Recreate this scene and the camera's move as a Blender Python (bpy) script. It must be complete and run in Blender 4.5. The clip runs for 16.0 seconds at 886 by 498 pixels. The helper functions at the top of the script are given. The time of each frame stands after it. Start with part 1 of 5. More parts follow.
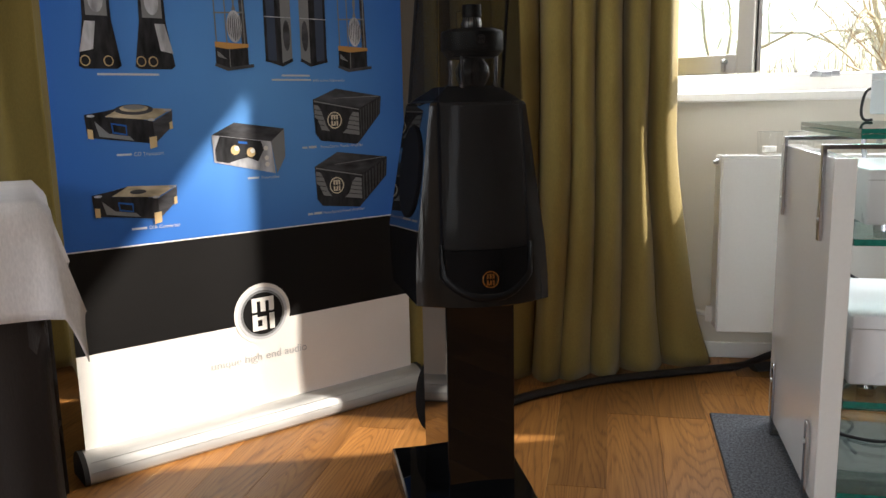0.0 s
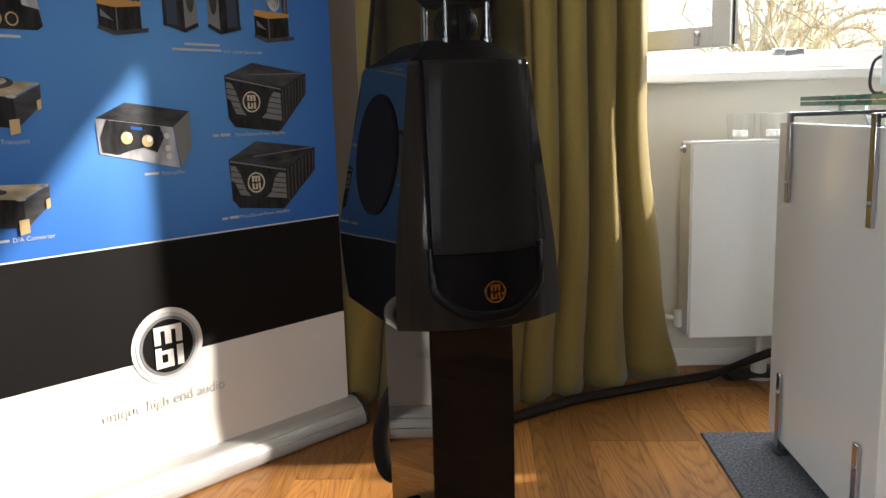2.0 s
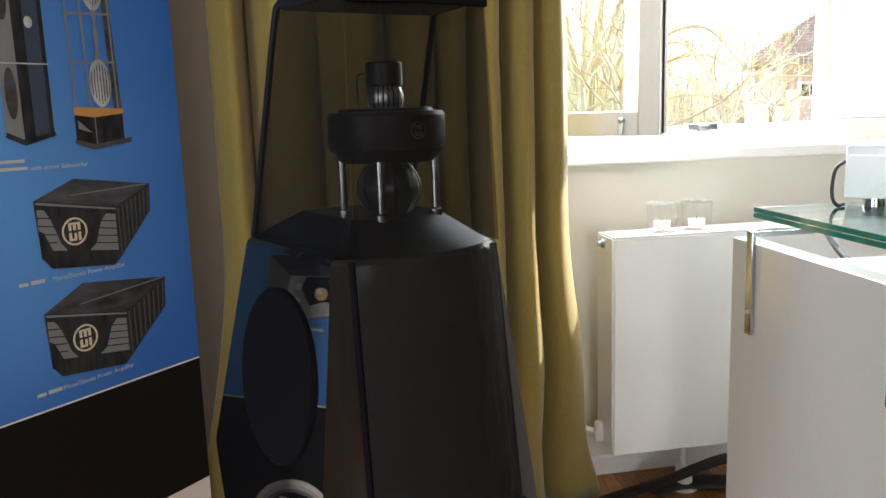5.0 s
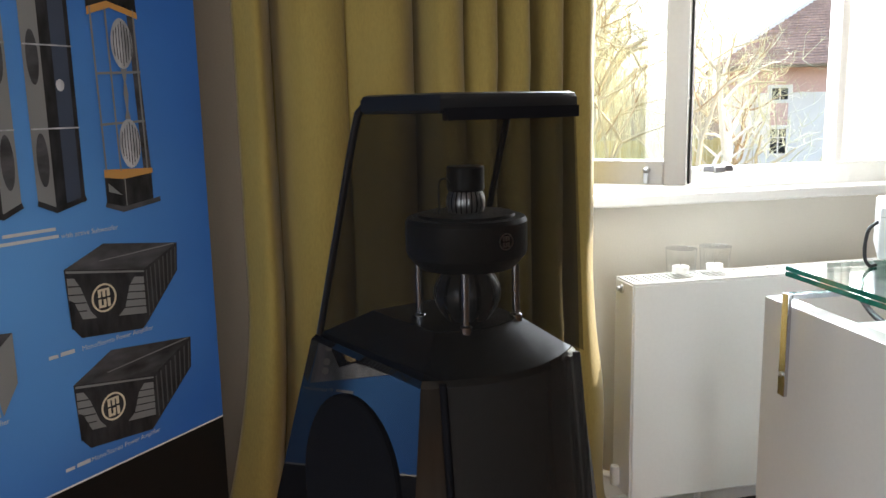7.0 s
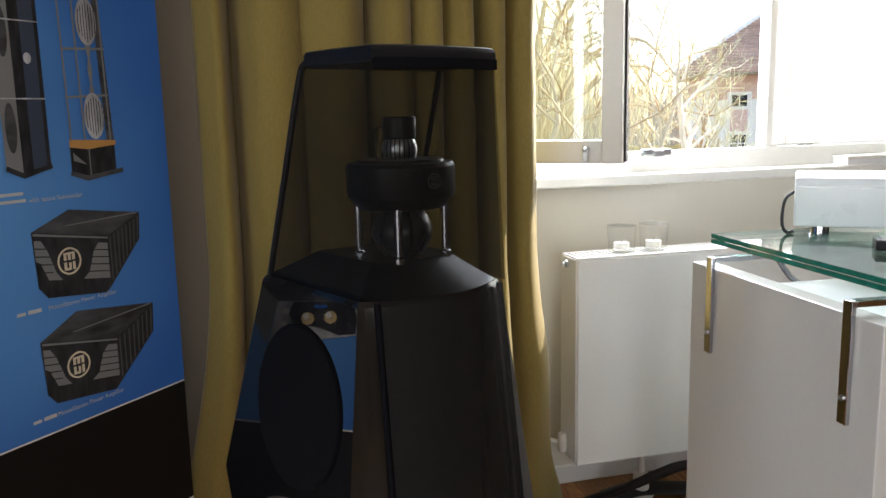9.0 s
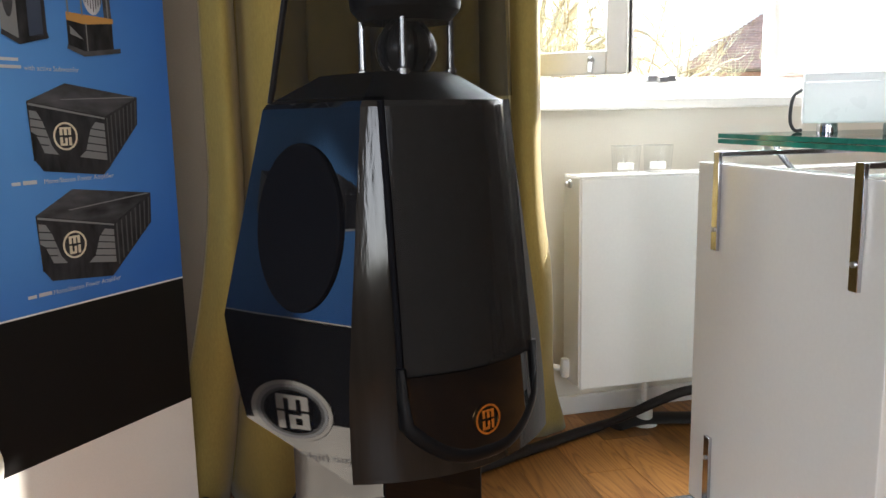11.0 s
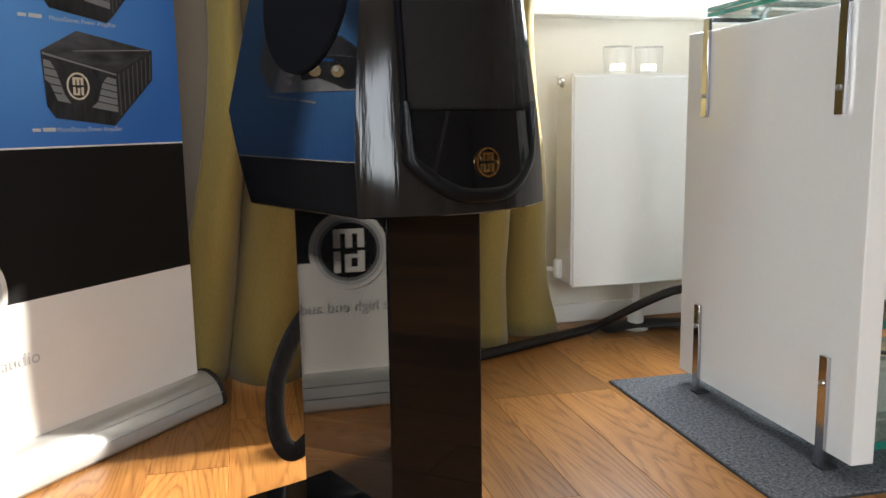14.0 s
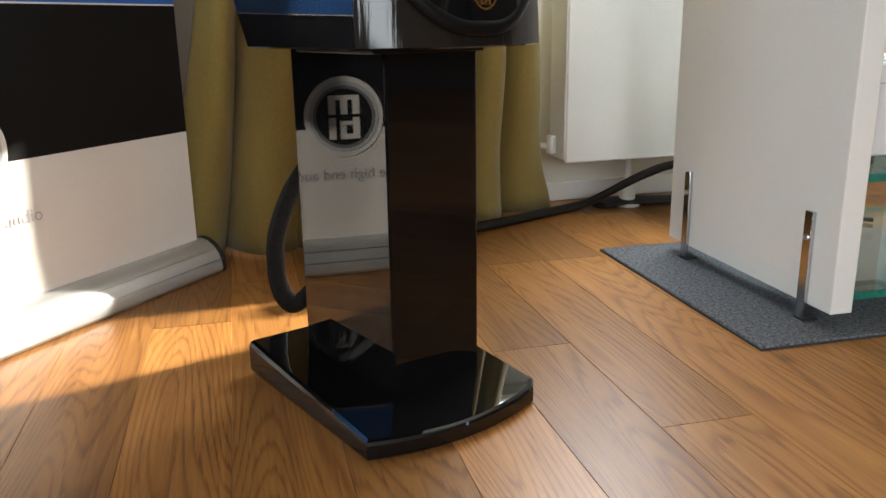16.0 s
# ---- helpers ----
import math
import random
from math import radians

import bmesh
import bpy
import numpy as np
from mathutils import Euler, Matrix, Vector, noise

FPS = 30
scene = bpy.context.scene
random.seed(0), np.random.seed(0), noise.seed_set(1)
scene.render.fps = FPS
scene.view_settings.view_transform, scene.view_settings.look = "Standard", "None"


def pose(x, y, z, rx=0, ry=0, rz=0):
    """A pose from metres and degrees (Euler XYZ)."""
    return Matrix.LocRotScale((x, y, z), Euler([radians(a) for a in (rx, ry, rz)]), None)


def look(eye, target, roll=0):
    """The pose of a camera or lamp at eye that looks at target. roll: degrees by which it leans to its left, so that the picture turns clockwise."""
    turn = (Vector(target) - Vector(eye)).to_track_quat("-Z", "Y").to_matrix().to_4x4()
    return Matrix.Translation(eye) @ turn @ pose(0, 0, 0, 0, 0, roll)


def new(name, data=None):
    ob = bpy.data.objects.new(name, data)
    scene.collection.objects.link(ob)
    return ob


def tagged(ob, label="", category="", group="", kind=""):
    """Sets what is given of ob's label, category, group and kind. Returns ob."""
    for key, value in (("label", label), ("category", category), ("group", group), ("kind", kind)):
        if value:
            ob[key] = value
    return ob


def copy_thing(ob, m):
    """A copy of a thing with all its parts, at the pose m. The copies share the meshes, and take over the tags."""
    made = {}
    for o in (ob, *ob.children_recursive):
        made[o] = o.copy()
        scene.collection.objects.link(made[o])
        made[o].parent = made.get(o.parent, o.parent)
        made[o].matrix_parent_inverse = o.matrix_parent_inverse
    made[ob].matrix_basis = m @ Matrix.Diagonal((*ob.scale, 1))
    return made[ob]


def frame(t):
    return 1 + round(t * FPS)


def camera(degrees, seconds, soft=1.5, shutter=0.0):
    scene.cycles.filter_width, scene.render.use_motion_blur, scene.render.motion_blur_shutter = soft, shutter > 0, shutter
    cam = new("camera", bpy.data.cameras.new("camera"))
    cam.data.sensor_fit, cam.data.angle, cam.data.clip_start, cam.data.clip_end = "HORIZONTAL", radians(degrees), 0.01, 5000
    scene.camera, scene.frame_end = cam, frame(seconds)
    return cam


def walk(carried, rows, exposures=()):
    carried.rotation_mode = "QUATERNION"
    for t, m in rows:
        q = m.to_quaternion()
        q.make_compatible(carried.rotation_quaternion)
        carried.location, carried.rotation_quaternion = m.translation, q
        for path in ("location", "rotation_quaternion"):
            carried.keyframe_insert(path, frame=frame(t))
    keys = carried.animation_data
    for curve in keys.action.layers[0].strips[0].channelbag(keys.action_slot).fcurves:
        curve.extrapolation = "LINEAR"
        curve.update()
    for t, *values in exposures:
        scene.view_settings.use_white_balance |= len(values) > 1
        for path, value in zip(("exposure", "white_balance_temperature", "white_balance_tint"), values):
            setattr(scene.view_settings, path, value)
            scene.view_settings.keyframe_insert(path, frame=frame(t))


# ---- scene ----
cam = camera(57.3, 16.0)
PATH = [
    (0, (0.24, 0.156, 0.881), (0.104, 2.12, 0.532), -1.2),
    (0.5, (0.156, 0.214, 0.897), (0.129, 2.185, 0.554), -1.3),
    (1, (0.102, 0.313, 0.859), (0.167, 2.283, 0.521), -1.5),
    (1.5, (0.078, 0.439, 0.831), (0.188, 2.408, 0.497), -1.6),
    (2, (0.051, 0.536, 0.811), (0.215, 2.501, 0.477), -1.7),
    (2.5, (-0.006, 0.599, 0.794), (0.291, 2.548, 0.459), -1.5),
    (3, (-0.05, 0.676, 0.856), (0.449, 2.583, 0.518), -1.8),
    (3.5, (-0.064, 0.744, 0.93), (0.488, 2.637, 0.595), -2.1),
    (4, (-0.03, 0.834, 0.984), (0.519, 2.728, 0.647), -2.2),
    (4.5, (0.018, 0.911, 1.006), (0.564, 2.805, 0.668), -2.3),
    (5, (-0.001, 0.982, 1.027), (0.547, 2.875, 0.688), -1.9),
    (5.2, (-0.018, 1.006, 1.031), (0.532, 2.899, 0.695), -1.9),
    (7.3, (-0.105, 1.059, 1.145), (0.527, 2.924, 0.797), -1.3),
    (7.5, (-0.111, 1.051, 1.139), (0.535, 2.912, 0.796), -1.4),
    (8, (-0.109, 1.021, 1.141), (0.567, 2.872, 0.799), -1.3),
    (8.5, (-0.093, 0.98, 1.136), (0.597, 2.826, 0.797), -1.3),
    (9, (-0.097, 0.941, 1.081), (0.593, 2.789, 0.751), -1.3),
    (11.5, (-0.12, 0.934, 0.822), (0.574, 2.78, 0.493), -1.0),
    (12, (-0.133, 0.923, 0.771), (0.567, 2.768, 0.444), -0.9),
    (12.5, (-0.134, 0.914, 0.73), (0.568, 2.759, 0.405), -1.0),
    (13, (-0.144, 0.899, 0.671), (0.564, 2.743, 0.356), -1.0),
    (13.5, (-0.153, 0.888, 0.632), (0.56, 2.731, 0.319), -0.9),
    (14, (-0.154, 0.873, 0.59), (0.563, 2.714, 0.281), -0.9),
    (14.5, (-0.162, 0.867, 0.556), (0.559, 2.703, 0.222), -0.9),
    (15, (-0.166, 0.864, 0.538), (0.554, 2.687, 0.139), -0.9),
    (15.5, (-0.167, 0.856, 0.526), (0.549, 2.665, 0.063), -0.9),
    (16, (-0.175, 0.838, 0.514), (0.538, 2.628, -0.021), -0.9),
]
EXPOSURES = [(0.0, 1.42, 6550, 12), (2.5, 1.70, 6480, 11), (4.0, 2.04, 6400, 11), (5.2, 2.04, 6450, 11), (7.3, 1.76, 6400, 11), (9.2, 1.58, 6430, 12), (11.3, 2.14, 6400, 11), (13.0, 2.26, 6350, 10), (16.0, 2.18, 6450, 8)]
walk(cam, [(t, look(eye, target, roll)) for t, eye, target, roll in PATH], EXPOSURES)

# ---------------------------------------------------------------- light
SUN_AZ, SUN_EL = radians(12.5), radians(25)
world = bpy.data.worlds.new("sky")
scene.world = world
world.use_nodes = True
wn = world.node_tree
sky = wn.nodes.new("ShaderNodeTexSky")
sky.sky_type, sky.sun_disc = "NISHITA", False
sky.sun_elevation, sky.sun_rotation = SUN_EL, math.pi / 2 - SUN_AZ
wn.links.new(sky.outputs[0], wn.nodes["Background"].inputs[0])
wn.nodes["Background"].inputs[1].default_value = 0.19


def lamp(name, kind, energy, m, color=(1, 1, 1), size=(1, 1), angle=0.5):
    data = bpy.data.lights.new(name, kind)
    data.energy, data.color = energy, color
    if kind == "AREA":
        data.shape, data.size, data.size_y = "RECTANGLE", size[0], size[1]
    if kind == "SUN":
        data.angle = radians(angle)
    ob = new(name, data)
    ob.matrix_world = m
    return ob


SUN_WAY = Vector((math.cos(SUN_AZ) * math.cos(SUN_EL), math.sin(SUN_AZ) * math.cos(SUN_EL), math.sin(SUN_EL)))
lamp("sun", "SUN", 5.0, look(SUN_WAY * 20, (0, 0, 0)), (1.0, 0.93, 0.82), angle=0.8)
lamp("window_skylight", "AREA", 25, look((1.45, 3.05, 1.60), (0.8, 0.6, 0.7)), (0.93, 0.97, 1.0), (1.2, 1.1))
lamp("side_skylight", "AREA", 13, look((2.35, 2.93, 1.55), (2.1, 0.5, 1.0)), (1.0, 0.97, 0.92), (1.2, 1.1))
lamp("west_window_skylight", "AREA", 52, look((-3.38, -1.3, 1.23), (0.0, -1.3, 1.1)), (0.97, 0.98, 1.0), (3.1, 2.3))
# added fill from the rear; no source is known on that side
lamp("rear_fill", "AREA", 14, look((-0.75, -3.22, 1.55), (-0.75, 1.5, 1.0)), (0.97, 0.98, 1.0), (1.0, 1.2))


# ---------------------------------------------------------------- materials
def material(name, color, rough=0.5, metal=0.0, var=0.12, scale=6.0, grain=120.0, bump=0.05, coat=0.0, spec=0.5, stretch=(1, 1, 1), trans=0.0):
    m = bpy.data.materials.new(name)
    m.use_nodes = True
    nt = m.node_tree
    p = nt.nodes["Principled BSDF"]
    tc = nt.nodes.new("ShaderNodeTexCoord")
    mp = nt.nodes.new("ShaderNodeMapping")
    mp.inputs["Scale"].default_value = stretch
    nt.links.new(tc.outputs["Object"], mp.inputs[0])
    n1 = nt.nodes.new("ShaderNodeTexNoise")
    n1.inputs["Scale"].default_value, n1.inputs["Detail"].default_value = scale, 5
    n2 = nt.nodes.new("ShaderNodeTexNoise")
    n2.inputs["Scale"].default_value, n2.inputs["Detail"].default_value = grain, 3
    for n in (n1, n2):
        nt.links.new(mp.outputs[0], n.inputs["Vector"])
    add = nt.nodes.new("ShaderNodeMath")
    add.operation = "MULTIPLY_ADD"
    add.inputs[1].default_value = 0.5
    nt.links.new(n2.outputs[0], add.inputs[0])
    half = nt.nodes.new("ShaderNodeMath")
    half.operation = "MULTIPLY"
    half.inputs[1].default_value = 0.5
    nt.links.new(n1.outputs[0], half.inputs[0])
    nt.links.new(half.outputs[0], add.inputs[2])
    ramp = nt.nodes.new("ShaderNodeValToRGB")
    ramp.color_ramp.elements[0].position, ramp.color_ramp.elements[1].position = 0.3, 0.7
    ramp.color_ramp.elements[0].color = [c * (1 - var) for c in color] + [1]
    ramp.color_ramp.elements[1].color = [min(1, c * (1 + var)) for c in color] + [1]
    nt.links.new(add.outputs[0], ramp.inputs[0])
    nt.links.new(ramp.outputs[0], p.inputs["Base Color"])
    rr = nt.nodes.new("ShaderNodeMapRange")
    rr.inputs["To Min"].default_value, rr.inputs["To Max"].default_value = max(0.02, rough * 0.85), min(1, rough * 1.15)
    nt.links.new(n1.outputs[0], rr.inputs["Value"])
    nt.links.new(rr.outputs[0], p.inputs["Roughness"])
    p.inputs["Metallic"].default_value = metal
    p.inputs["Coat Weight"].default_value = coat
    p.inputs["Coat Roughness"].default_value = 0.03
    p.inputs["Specular IOR Level"].default_value = spec
    p.inputs["Transmission Weight"].default_value = trans
    if bump:
        b = nt.nodes.new("ShaderNodeBump")
        b.inputs["Strength"].default_value, b.inputs["Distance"].default_value = bump, 0.002
        nt.links.new(n2.outputs[0], b.inputs["Height"])
        nt.links.new(b.outputs[0], p.inputs["Normal"])
    return m


def wood(name):
    m = bpy.data.materials.new(name)
    m.use_nodes = True
    nt = m.node_tree
    N, L = nt.nodes.new, nt.links.new
    p = nt.nodes["Principled BSDF"]
    tc, info = N("ShaderNodeTexCoord"), N("ShaderNodeObjectInfo")
    off = N("ShaderNodeVectorMath")
    off.operation = "MULTIPLY_ADD"
    comb = N("ShaderNodeCombineXYZ")
    for i, k in enumerate((3.7, 41.0, 17.0)):
        mu = N("ShaderNodeMath")
        mu.operation = "MULTIPLY"
        mu.inputs[1].default_value = k
        L(info.outputs["Random"], mu.inputs[0])
        L(mu.outputs[0], comb.inputs[i])
    off.inputs[1].default_value = (1, 0.10, 1)
    L(tc.outputs["Object"], off.inputs[0])
    L(comb.outputs[0], off.inputs[2])
    big = N("ShaderNodeTexNoise")
    big.inputs["Scale"].default_value, big.inputs["Detail"].default_value, big.inputs["Roughness"].default_value = 6.0, 1.5, 0.4
    L(off.outputs[0], big.inputs["Vector"])
    rings = N("ShaderNodeMath")
    rings.operation = "MULTIPLY_ADD"
    rings.inputs[1].default_value = 300.0
    ragged = N("ShaderNodeMath")
    ragged.operation = "MULTIPLY"
    ragged.inputs[1].default_value = 7.0
    L(big.outputs[0], rings.inputs[0])
    L(ragged.outputs[0], rings.inputs[2])
    sine = N("ShaderNodeMath")
    sine.operation = "SINE"
    L(rings.outputs[0], sine.inputs[0])
    off2 = N("ShaderNodeVectorMath")
    off2.operation = "MULTIPLY_ADD"
    off2.inputs[1].default_value = (1, 0.03, 1)
    L(tc.outputs["Object"], off2.inputs[0])
    L(comb.outputs[0], off2.inputs[2])
    fine = N("ShaderNodeTexNoise")
    fine.inputs["Scale"].default_value, fine.inputs["Detail"].default_value, fine.inputs["Roughness"].default_value = 170.0, 6.0, 0.72
    L(off2.outputs[0], fine.inputs["Vector"])
    L(fine.outputs[0], ragged.inputs[0])
    ramp = N("ShaderNodeValToRGB")
    e = ramp.color_ramp.elements
    e[0].position, e[0].color = 0.16, (0.070, 0.027, 0.010, 1)
    e[1].position, e[1].color = 0.86, (0.395, 0.186, 0.052, 1)
    mid = e.new(0.46)
    mid.color = (0.220, 0.091, 0.024, 1)
    unit, sharp = N("ShaderNodeMath"), N("ShaderNodeMath")
    unit.operation, sharp.operation = "MULTIPLY_ADD", "POWER"
    unit.inputs[1].default_value, unit.inputs[2].default_value, sharp.inputs[1].default_value = 0.5, 0.5, 4.0
    L(sine.outputs[0], unit.inputs[0])
    L(unit.outputs[0], sharp.inputs[0])
    mix = N("ShaderNodeMath")
    mix.operation = "MULTIPLY_ADD"
    mix.inputs[1].default_value, mix.inputs[2].default_value = -0.21, 0.06
    L(sharp.outputs[0], mix.inputs[0])
    mix2 = N("ShaderNodeMath")
    mix2.operation = "MULTIPLY_ADD"
    mix2.inputs[1].default_value = 0.75
    L(fine.outputs[0], mix2.inputs[0])
    tone = N("ShaderNodeTexNoise")
    tone.inputs["Scale"].default_value, tone.inputs["Detail"].default_value = 26.0, 4.0
    L(off2.outputs[0], tone.inputs["Vector"])
    mix3 = N("ShaderNodeMath")
    mix3.operation = "MULTIPLY_ADD"
    mix3.inputs[1].default_value = 0.42
    L(tone.outputs[0], mix3.inputs[0])
    L(mix.outputs[0], mix3.inputs[2])
    L(mix3.outputs[0], mix2.inputs[2])
    L(mix2.outputs[0], ramp.inputs[0])
    hue = N("ShaderNodeHueSaturation")
    val = N("ShaderNodeMapRange")
    val.inputs["To Min"].default_value, val.inputs["To Max"].default_value = 0.62, 1.25
    L(info.outputs["Random"], val.inputs["Value"])
    L(val.outputs[0], hue.inputs["Value"])
    L(ramp.outputs[0], hue.inputs["Color"])
    # knots
    vor = N("ShaderNodeTexVoronoi")
    vor.inputs["Scale"].default_value = 2.6
    off3 = N("ShaderNodeVectorMath")
    off3.operation = "MULTIPLY_ADD"
    off3.inputs[1].default_value = (1.7, 0.8, 1)
    L(tc.outputs["Object"], off3.inputs[0])
    L(comb.outputs[0], off3.inputs[2])
    L(off3.outputs[0], vor.inputs["Vector"])
    kr = N("ShaderNodeMapRange")
    kr.inputs["From Min"].default_value, kr.inputs["From Max"].default_value = 0.02, 0.075
    kr.inputs["To Min"].default_value, kr.inputs["To Max"].default_value = 0.42, 1.0
    L(vor.outputs["Distance"], kr.inputs["Value"])
    km = N("ShaderNodeMix")
    km.data_type, km.blend_type = "RGBA", "MULTIPLY"
    km.inputs[0].default_value = 1.0
    L(hue.outputs[0], km.inputs[6])
    L(kr.outputs[0], km.inputs[7])
    L(km.outputs[2], p.inputs["Base Color"])
    p.inputs["Roughness"].default_value = 0.36
    p.inputs["Specular IOR Level"].default_value = 0.22
    b = N("ShaderNodeBump")
    b.inputs["Strength"].default_value, b.inputs["Distance"].default_value = 0.12, 0.001
    L(mix2.outputs[0], b.inputs["Height"])
    L(b.outputs[0], p.inputs["Normal"])
    return m


def sheer(name, color, see):
    """Open-weave cloth: part of the light goes straight through."""
    m = bpy.data.materials.new(name)
    m.use_nodes = True
    nt = m.node_tree
    p = nt.nodes["Principled BSDF"]
    p.inputs["Base Color"].default_value, p.inputs["Roughness"].default_value = (*color, 1), 0.7
    p.inputs["Specular IOR Level"].default_value = 0.08
    t = nt.nodes.new("ShaderNodeBsdfTransparent")
    mix = nt.nodes.new("ShaderNodeMixShader")
    tc = nt.nodes.new("ShaderNodeTexCoord")
    wv = nt.nodes.new("ShaderNodeTexNoise")
    wv.inputs["Scale"].default_value, wv.inputs["Detail"].default_value = 900.0, 1.0
    nt.links.new(tc.outputs["Object"], wv.inputs["Vector"])
    mr = nt.nodes.new("ShaderNodeMapRange")
    mr.inputs["From Min"].default_value, mr.inputs["From Max"].default_value = 0.3, 0.7
    mr.inputs["To Min"].default_value, mr.inputs["To Max"].default_value = see - 0.12, see + 0.12
    nt.links.new(wv.outputs[0], mr.inputs["Value"])
    nt.links.new(mr.outputs[0], mix.inputs[0])
    nt.links.new(p.outputs[0], mix.inputs[1])
    nt.links.new(t.outputs[0], mix.inputs[2])
    nt.links.new(mix.outputs[0], nt.nodes["Material Output"].inputs[0])
    return m


def pane_glass(name, tint):
    """Thin pane: clear, with gloss that grows towards grazing angles."""
    m = bpy.data.materials.new(name)
    m.use_nodes = True
    nt = m.node_tree
    t, g = nt.nodes.new("ShaderNodeBsdfTransparent"), nt.nodes.new("ShaderNodeBsdfGlossy")
    t.inputs[0].default_value, g.inputs["Roughness"].default_value = (*tint, 1), 0.02
    f, mix = nt.nodes.new("ShaderNodeLayerWeight"), nt.nodes.new("ShaderNodeMixShader")
    f.inputs[0].default_value = 0.5
    pw, ma = nt.nodes.new("ShaderNodeMath"), nt.nodes.new("ShaderNodeMath")
    pw.operation, ma.operation = "POWER", "MULTIPLY_ADD"
    pw.inputs[1].default_value, ma.inputs[1].default_value, ma.inputs[2].default_value = 3.5, 0.80, 0.05
    nt.links.new(f.outputs["Facing"], pw.inputs[0])
    nt.links.new(pw.outputs[0], ma.inputs[0])
    nt.links.new(ma.outputs[0], mix.inputs[0])
    nt.links.new(t.outputs[0], mix.inputs[1])
    nt.links.new(g.outputs[0], mix.inputs[2])
    nt.links.new(mix.outputs[0], nt.nodes["Material Output"].inputs[0])
    return m


def cloth(name, color, through_light=0.0, rough=0.85, weave=260.0, sheen=0.2):
    m = material(name, color, rough, 0, 0.16, 5.0, weave, 0.25, spec=0.25, stretch=(1, 1, 0.35))
    p = m.node_tree.nodes["Principled BSDF"]
    p.inputs["Sheen Weight"].default_value = sheen
    if through_light:
        nt = m.node_tree
        tr, mix = nt.nodes.new("ShaderNodeBsdfTranslucent"), nt.nodes.new("ShaderNodeMixShader")
        tr.inputs[0].default_value = (*color, 1)
        mix.inputs[0].default_value = through_light
        nt.links.new(p.outputs[0], mix.inputs[1])
        nt.links.new(tr.outputs[0], mix.inputs[2])
        nt.links.new(mix.outputs[0], nt.nodes["Material Output"].inputs[0])
    return m


M_WOOD = wood("oiled_oak")
M_SUB = material("floor_joint", (0.10, 0.05, 0.02), 0.9)
M_WALL = material("cream_wall_paint", (0.70, 0.665, 0.58), 0.75, var=0.04, scale=3, grain=220, bump=0.08)
M_TAUPE = material("taupe_wall", (0.205, 0.162, 0.118), 0.8, var=0.06, scale=3, grain=200, bump=0.08)
M_ROOM = material("brown_wall_panelling", (0.07, 0.051, 0.038), 0.6, var=0.25, scale=2, stretch=(1, 1, 0.2))
M_CEIL = material("white_ceiling_paint", (0.62, 0.60, 0.56), 0.85, var=0.03)
M_WHITE = material("white_gloss_paint", (0.78, 0.77, 0.73), 0.32, var=0.03, scale=4, bump=0.03)
M_RAD = material("radiator_enamel", (0.74, 0.735, 0.70), 0.35, var=0.03, scale=4, bump=0.02)
M_PANEL = material("white_lacquer", (0.72, 0.71, 0.67), 0.16, var=0.025, scale=3, bump=0.01, coat=0.4)
M_CHROME = material("chrome", (0.50, 0.50, 0.52), 0.15, 1.0, var=0.05, bump=0)
M_STEEL = material("brushed_steel", (0.5, 0.5, 0.5), 0.3, 1.0, var=0.08, bump=0.02)
M_ALU = material("silver_aluminium", (0.56, 0.56, 0.55), 0.42, 0.75, var=0.06, stretch=(0.1, 1, 1), bump=0.03)
M_PIANO = material("black_piano_lacquer", (0.004, 0.004, 0.0045), 0.02, var=0.2, scale=3, bump=0, coat=0.0, spec=0.33)
M_CABINET = material("black_cabinet_lacquer", (0.006, 0.006, 0.007), 0.02, var=0.2, scale=3, bump=0, coat=0.0, spec=0.30)
M_FOOT = material("polished_black_lacquer", (0.004, 0.004, 0.0045), 0.02, var=0.2, scale=3, bump=0, coat=0.22, spec=0.36)
M_BLACK = material("satin_black", (0.008, 0.008, 0.009), 0.36, var=0.15, bump=0.04, spec=0.22)
M_COVER = material("matt_black_cover", (0.005, 0.005, 0.0055), 0.32, var=0.2, bump=0.04, spec=0.14)
M_BAFFLE = cloth("black_speaker_cloth", (0.006, 0.006, 0.0075), 0, 0.95, 700, 0.0)
M_STREAK = material("rippled_black_lacquer", (0.014, 0.0115, 0.0095), 0.09, var=0.3, scale=40, grain=120, bump=0.13, coat=0.0, spec=0.23, stretch=(1, 1, 0.008))
M_BAFFLE.node_tree.nodes["Principled BSDF"].inputs["Specular IOR Level"].default_value = 0.04
M_MESH = sheer("black_mesh_cloth", (0.009, 0.0082, 0.0075), 0.385)
M_GRILLE = sheer("black_grille_cloth", (0.016, 0.015, 0.0145), 0.26)
M_GOLD = material("gold_plate", (0.78, 0.46, 0.16), 0.22, 1.0, var=0.05, bump=0)
M_CARBON = material("dark_lamella", (0.03, 0.03, 0.032), 0.3, 0.3, var=0.2, bump=0.05)
M_CURTAIN = cloth("olive_curtain_cloth", (0.275, 0.203, 0.056), 0.12)
M_LINEN = cloth("white_table_linen", (0.74, 0.71, 0.69), 0.1)
M_SKIRT = cloth("dark_brown_skirting_cloth", (0.022, 0.016, 0.013), 0)
M_MAT = material("grey_carpet", (0.11, 0.115, 0.125), 0.95, var=1.0, scale=150, grain=330, bump=1.0, spec=0.1)
M_MATEDGE = material("mat_edge", (0.03, 0.03, 0.032), 0.9)
M_GLASS = pane_glass("window_glass", (0.93, 0.96, 0.94))
M_CLEAR = pane_glass("clear_glass", (0.985, 0.99, 0.988))
